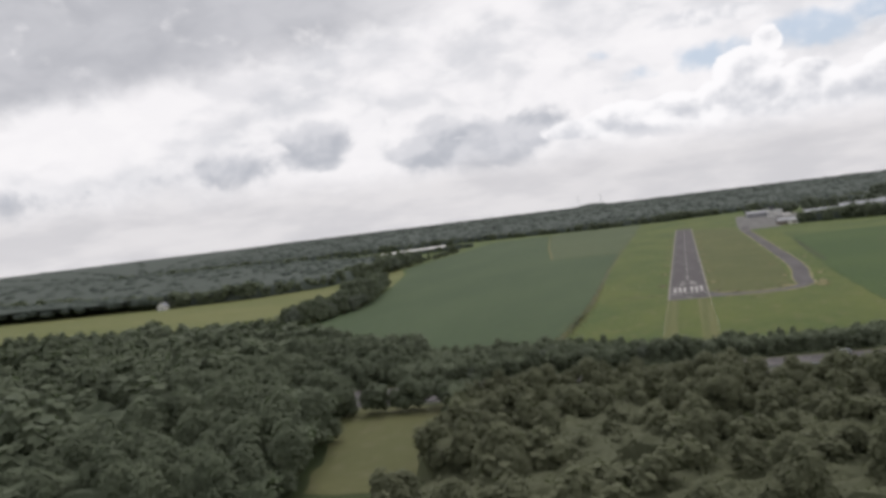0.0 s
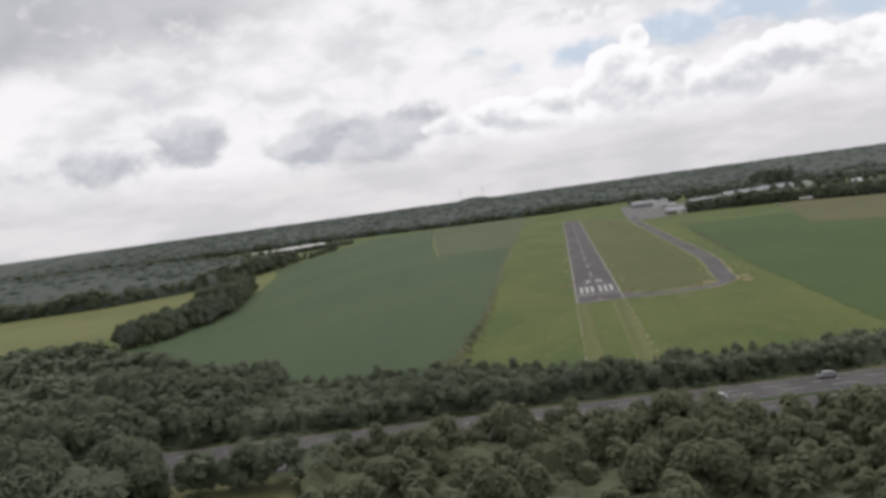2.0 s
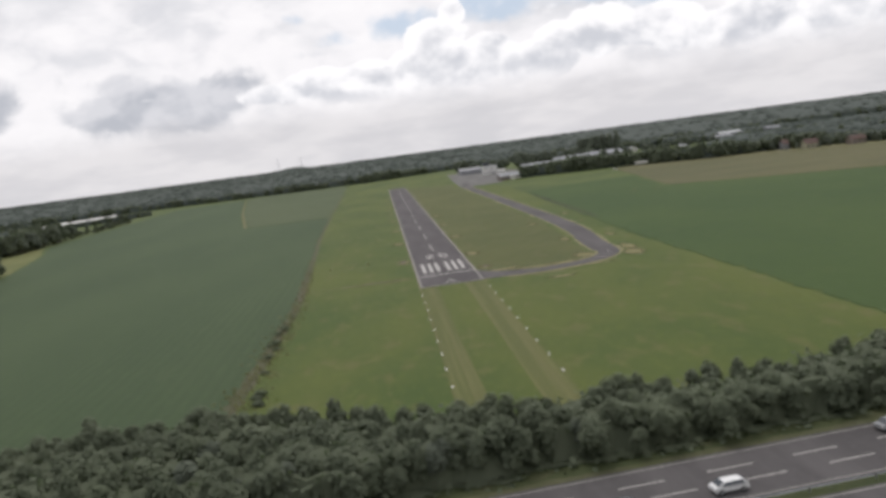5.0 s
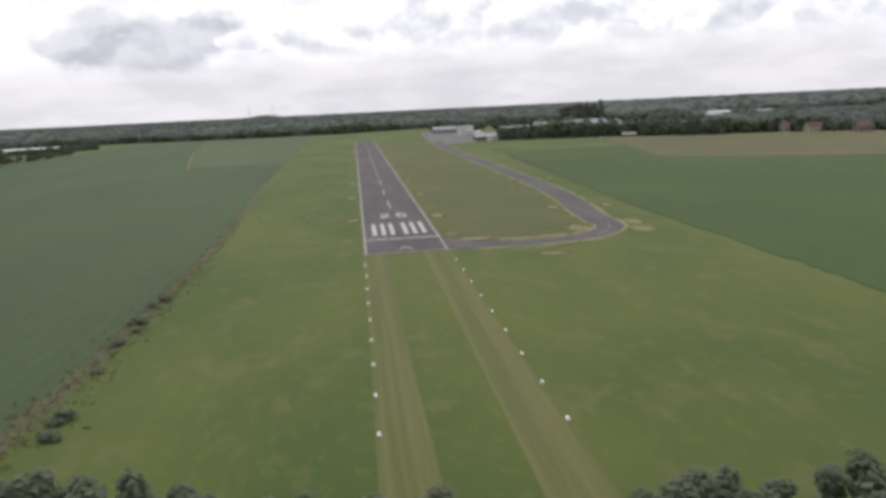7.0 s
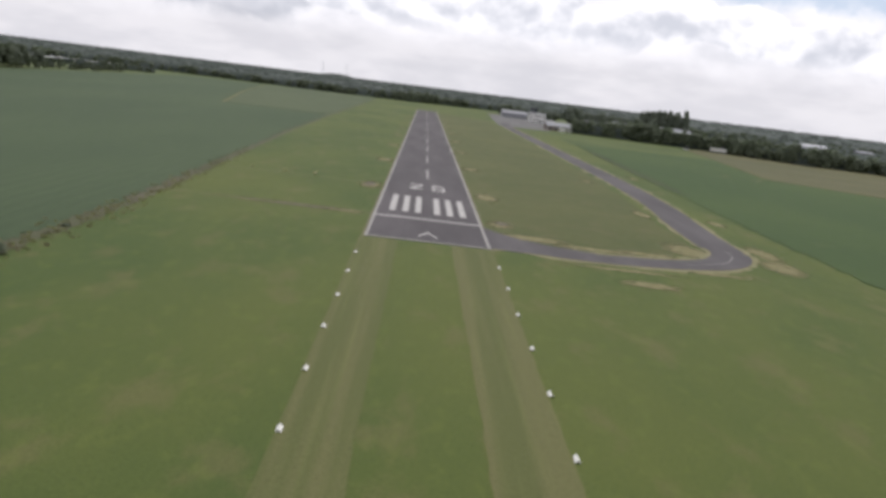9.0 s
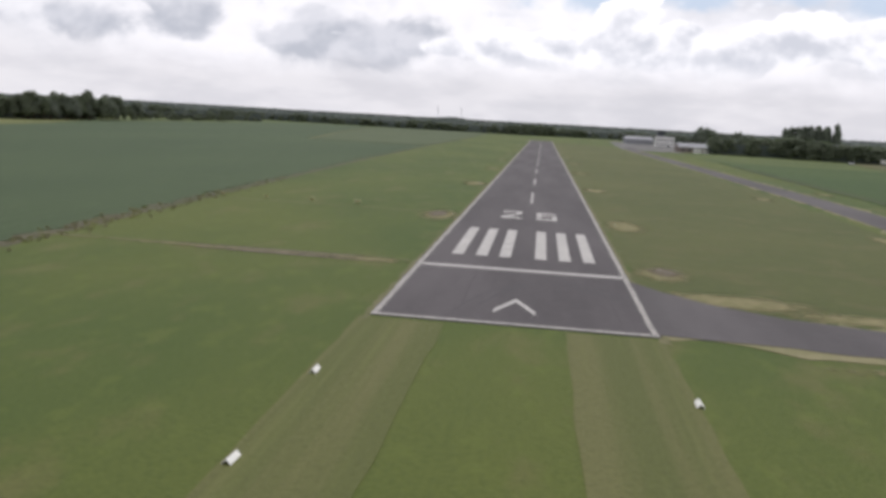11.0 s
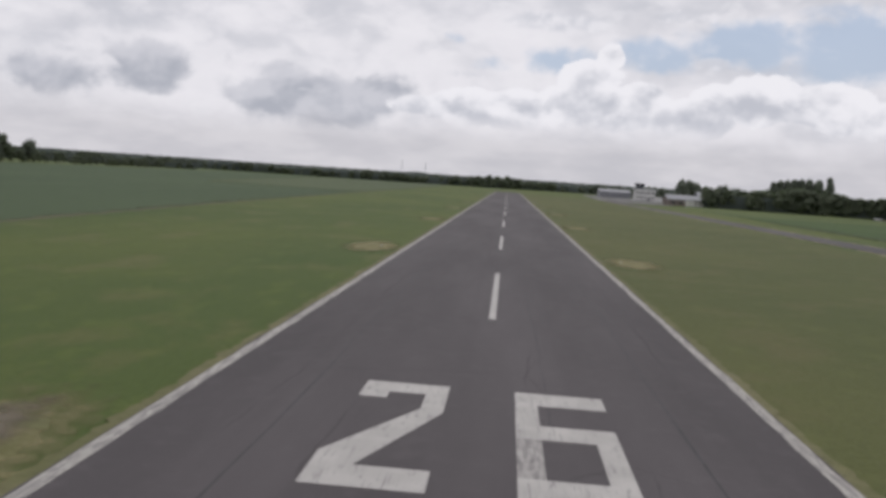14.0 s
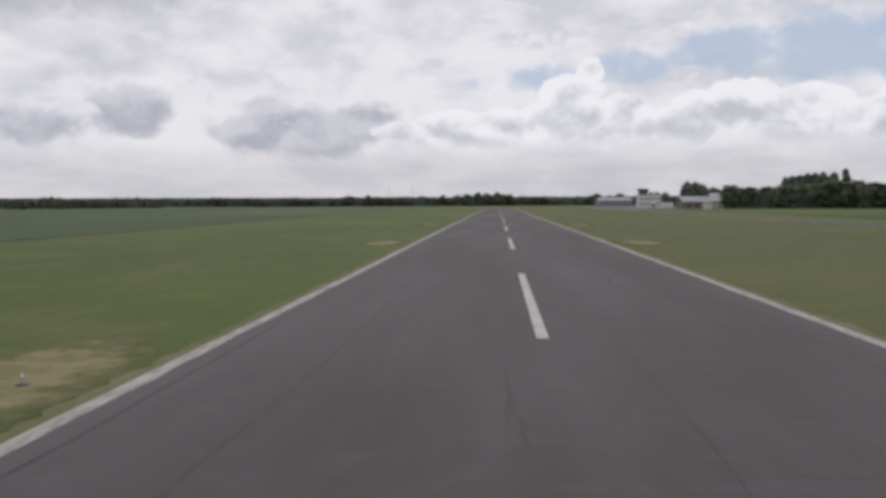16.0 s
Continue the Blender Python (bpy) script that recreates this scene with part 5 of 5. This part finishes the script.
rng = random.Random(5)
HOUSES = [(351, 434, 11, 4), (378, 410, 12, 2), (342, 462, 5, 3), (240, 560, 8, 0), (232, 575, 14, 1), (252, 640, 10, 0), (300, 660, 12, 1), (210, 720, 16, 0), (330, 560, 10, 1), (390, 470, 11, 2), (404, 452, 9, 2), (285, 780, 14, 0), (360, 760, 12, 1), (430, 690, 13, 0), (470, 880, 14, 1), (427, 1105, 18, 0), (560, 1100, 22, 1), (625, 1090, 24, 0), (600, 760, 14, 0), (700, 900, 18, 1), (340, 900, 14, 0), (-478, 256, 8, 0), (-880, 470, 12, 2)]
for x, y, w, kind in HOUSES:
    h = rng.uniform(3.2, 5.4)
    d = rng.uniform(7, 10)
    gable_building("house", ("white house with a grey roof among the trees", "pale house with a light roof among the trees", "brick house with a red-brown roof", "dull grey house half hidden by trees", "cream house with a brown roof beside the grain field")[kind], x - w / 2, x + w / 2, y - d / 2, y + d / 2, h, h + rng.uniform(2.6, 4.0),
                   (M_WHITE, M_WHITE, M_BRICK, M_SHEET, M_CREAM)[kind], (M_SHEET, M_PALE_SHEET, M_TILE, M_TILE, M_TILE)[kind], (), ((-w / 2 + 1, -w / 2 + 2.6, 1.2, 2.6), (w / 2 - 2.6, w / 2 - 1, 1.2, 2.6), (-0.8, 0.8, 1.2, 2.6)), rng.random() < 0.5 or kind in (2, 4), "house", "houses of the suburb")

# white lorry trailer parked along the tree row
tr = tagged(new("trailer"), "long white box trailer parked by the tree row", "trailer")
tr.location = (236, 537, 0)
tr.rotation_euler = (0, 0, radians(-40))
car(pose(204, 519, 0.03, 0, 0, -30), M_CAR_W, "white car parked at the edge of the grain field", "cars by the grain field")
part("body", box(-6.5, 6.5, -1.25, 1.25, 1.1, 3.7, 0.06), M_BOARD, tr)
for x in (-4.6, -3.4, 4.4):
    for s in (-1, 1):
        part("wheel", add_tube(bmesh.new(), (x, s * 0.8, 0.5), (x, s * 1.15, 0.5), 0.5, 0.5, 12), M_RUBBER, tr)
part("chassis", box(-6.2, 6.2, -0.5, 0.5, 0.85, 1.1), M_DARK, tr)


# ---- airfield fittings ----
def marker_board():
    """A low roof-shaped board on short feet."""
    root = tagged(new("marker_board"), "small white roof-shaped marker board standing in the grass", "marker", "approach marker boards")
    for s in (-1, 1):
        pts = [(s * 0.20, -0.5, 0.05), (s * 0.20, 0.5, 0.05), (0, 0.5, 0.26), (0, -0.5, 0.26)]
        part("panel", add_sheet_3d(pts if s > 0 else pts[::-1], 0.03), M_BOARD, root)
    for x in (-0.15, 0.15):
        for y in (-0.42, 0.42):
            part("foot", box(x - 0.02, x + 0.02, y - 0.02, y + 0.02, 0, 0.1), M_STEEL, root)
    return root


first = marker_board()
spots2 = [(s * 10.1, -13.6 - 12.1 * k) for k in range(9) for s in (-1, 1)]
first.matrix_basis = pose(*spots2[0], 0)
for x, y in spots2[1:]:
    copy_thing(first, pose(x, y, 0, 0, 0, rng.uniform(-6, 6)))


def edge_lamp():
    root = tagged(new("runway_lamp"), "small runway edge lamp on a short stem", "lamp", "runway edge lamps")
    part("base", add_tube(bmesh.new(), (0, 0, 0), (0, 0, 0.06), 0.16, 0.15, 12), M_DARK, root)
    part("stem", add_tube(bmesh.new(), (0, 0, 0.06), (0, 0, 0.20), 0.02, 0.02, 8), M_STEEL, root)
    part("globe", add_tube(bmesh.new(), (0, 0, 0.20), (0, 0, 0.28), 0.06, 0.04, 10), M_STEEL, root)
    return root


first = edge_lamp()
lamps = [(s * 12.4, 65 + 67.3 * k) for k in range(10) for s in (-1, 1)]
first.matrix_basis = pose(*lamps[0], 0)
for x, y in lamps[1:]:
    copy_thing(first, pose(x, y, 0))

M_AMBER = material("faded_yellow_paint", plain((0.46, 0.42, 0.20), 0.15, 3.0), 0.6)


def slope_light():
    """A glide-slope light unit: a hooded case on four legs."""
    root = tagged(new("approach_light_unit"), "faded yellow glide-slope light box on legs", "light unit", "glide-slope light units")
    part("case", box(-0.62, 0.62, -0.5, 0.6, 0.32, 0.78, 0.03), M_AMBER, root)
    part("hood", box(-0.66, 0.66, -0.62, 0.2, 0.78, 0.84, 0.01), M_AMBER, root)
    for x in (-0.36, 0.0, 0.36):
        part("lens", add_tube(bmesh.new(), (x, -0.5, 0.56), (x, -0.54, 0.56), 0.12, 0.12, 12), M_GLASS, root)
    for x in (-0.5, 0.5):
        for y in (-0.4, 0.5):
            part("leg", add_tube(bmesh.new(), (x, y, 0), (x, y, 0.33), 0.035, 0.035, 8), M_STEEL, root)
    return root


first = slope_light()
first.matrix_basis = pose(-27.1, 72, 0) @ Matrix.Diagonal((0.7, 0.7, 0.7, 1))
for x in (-34.4, -42.0, -49.2):
    copy_thing(first, pose(x, 72, 0.0) @ Matrix.Diagonal((0.7, 0.7, 0.7, 1)))
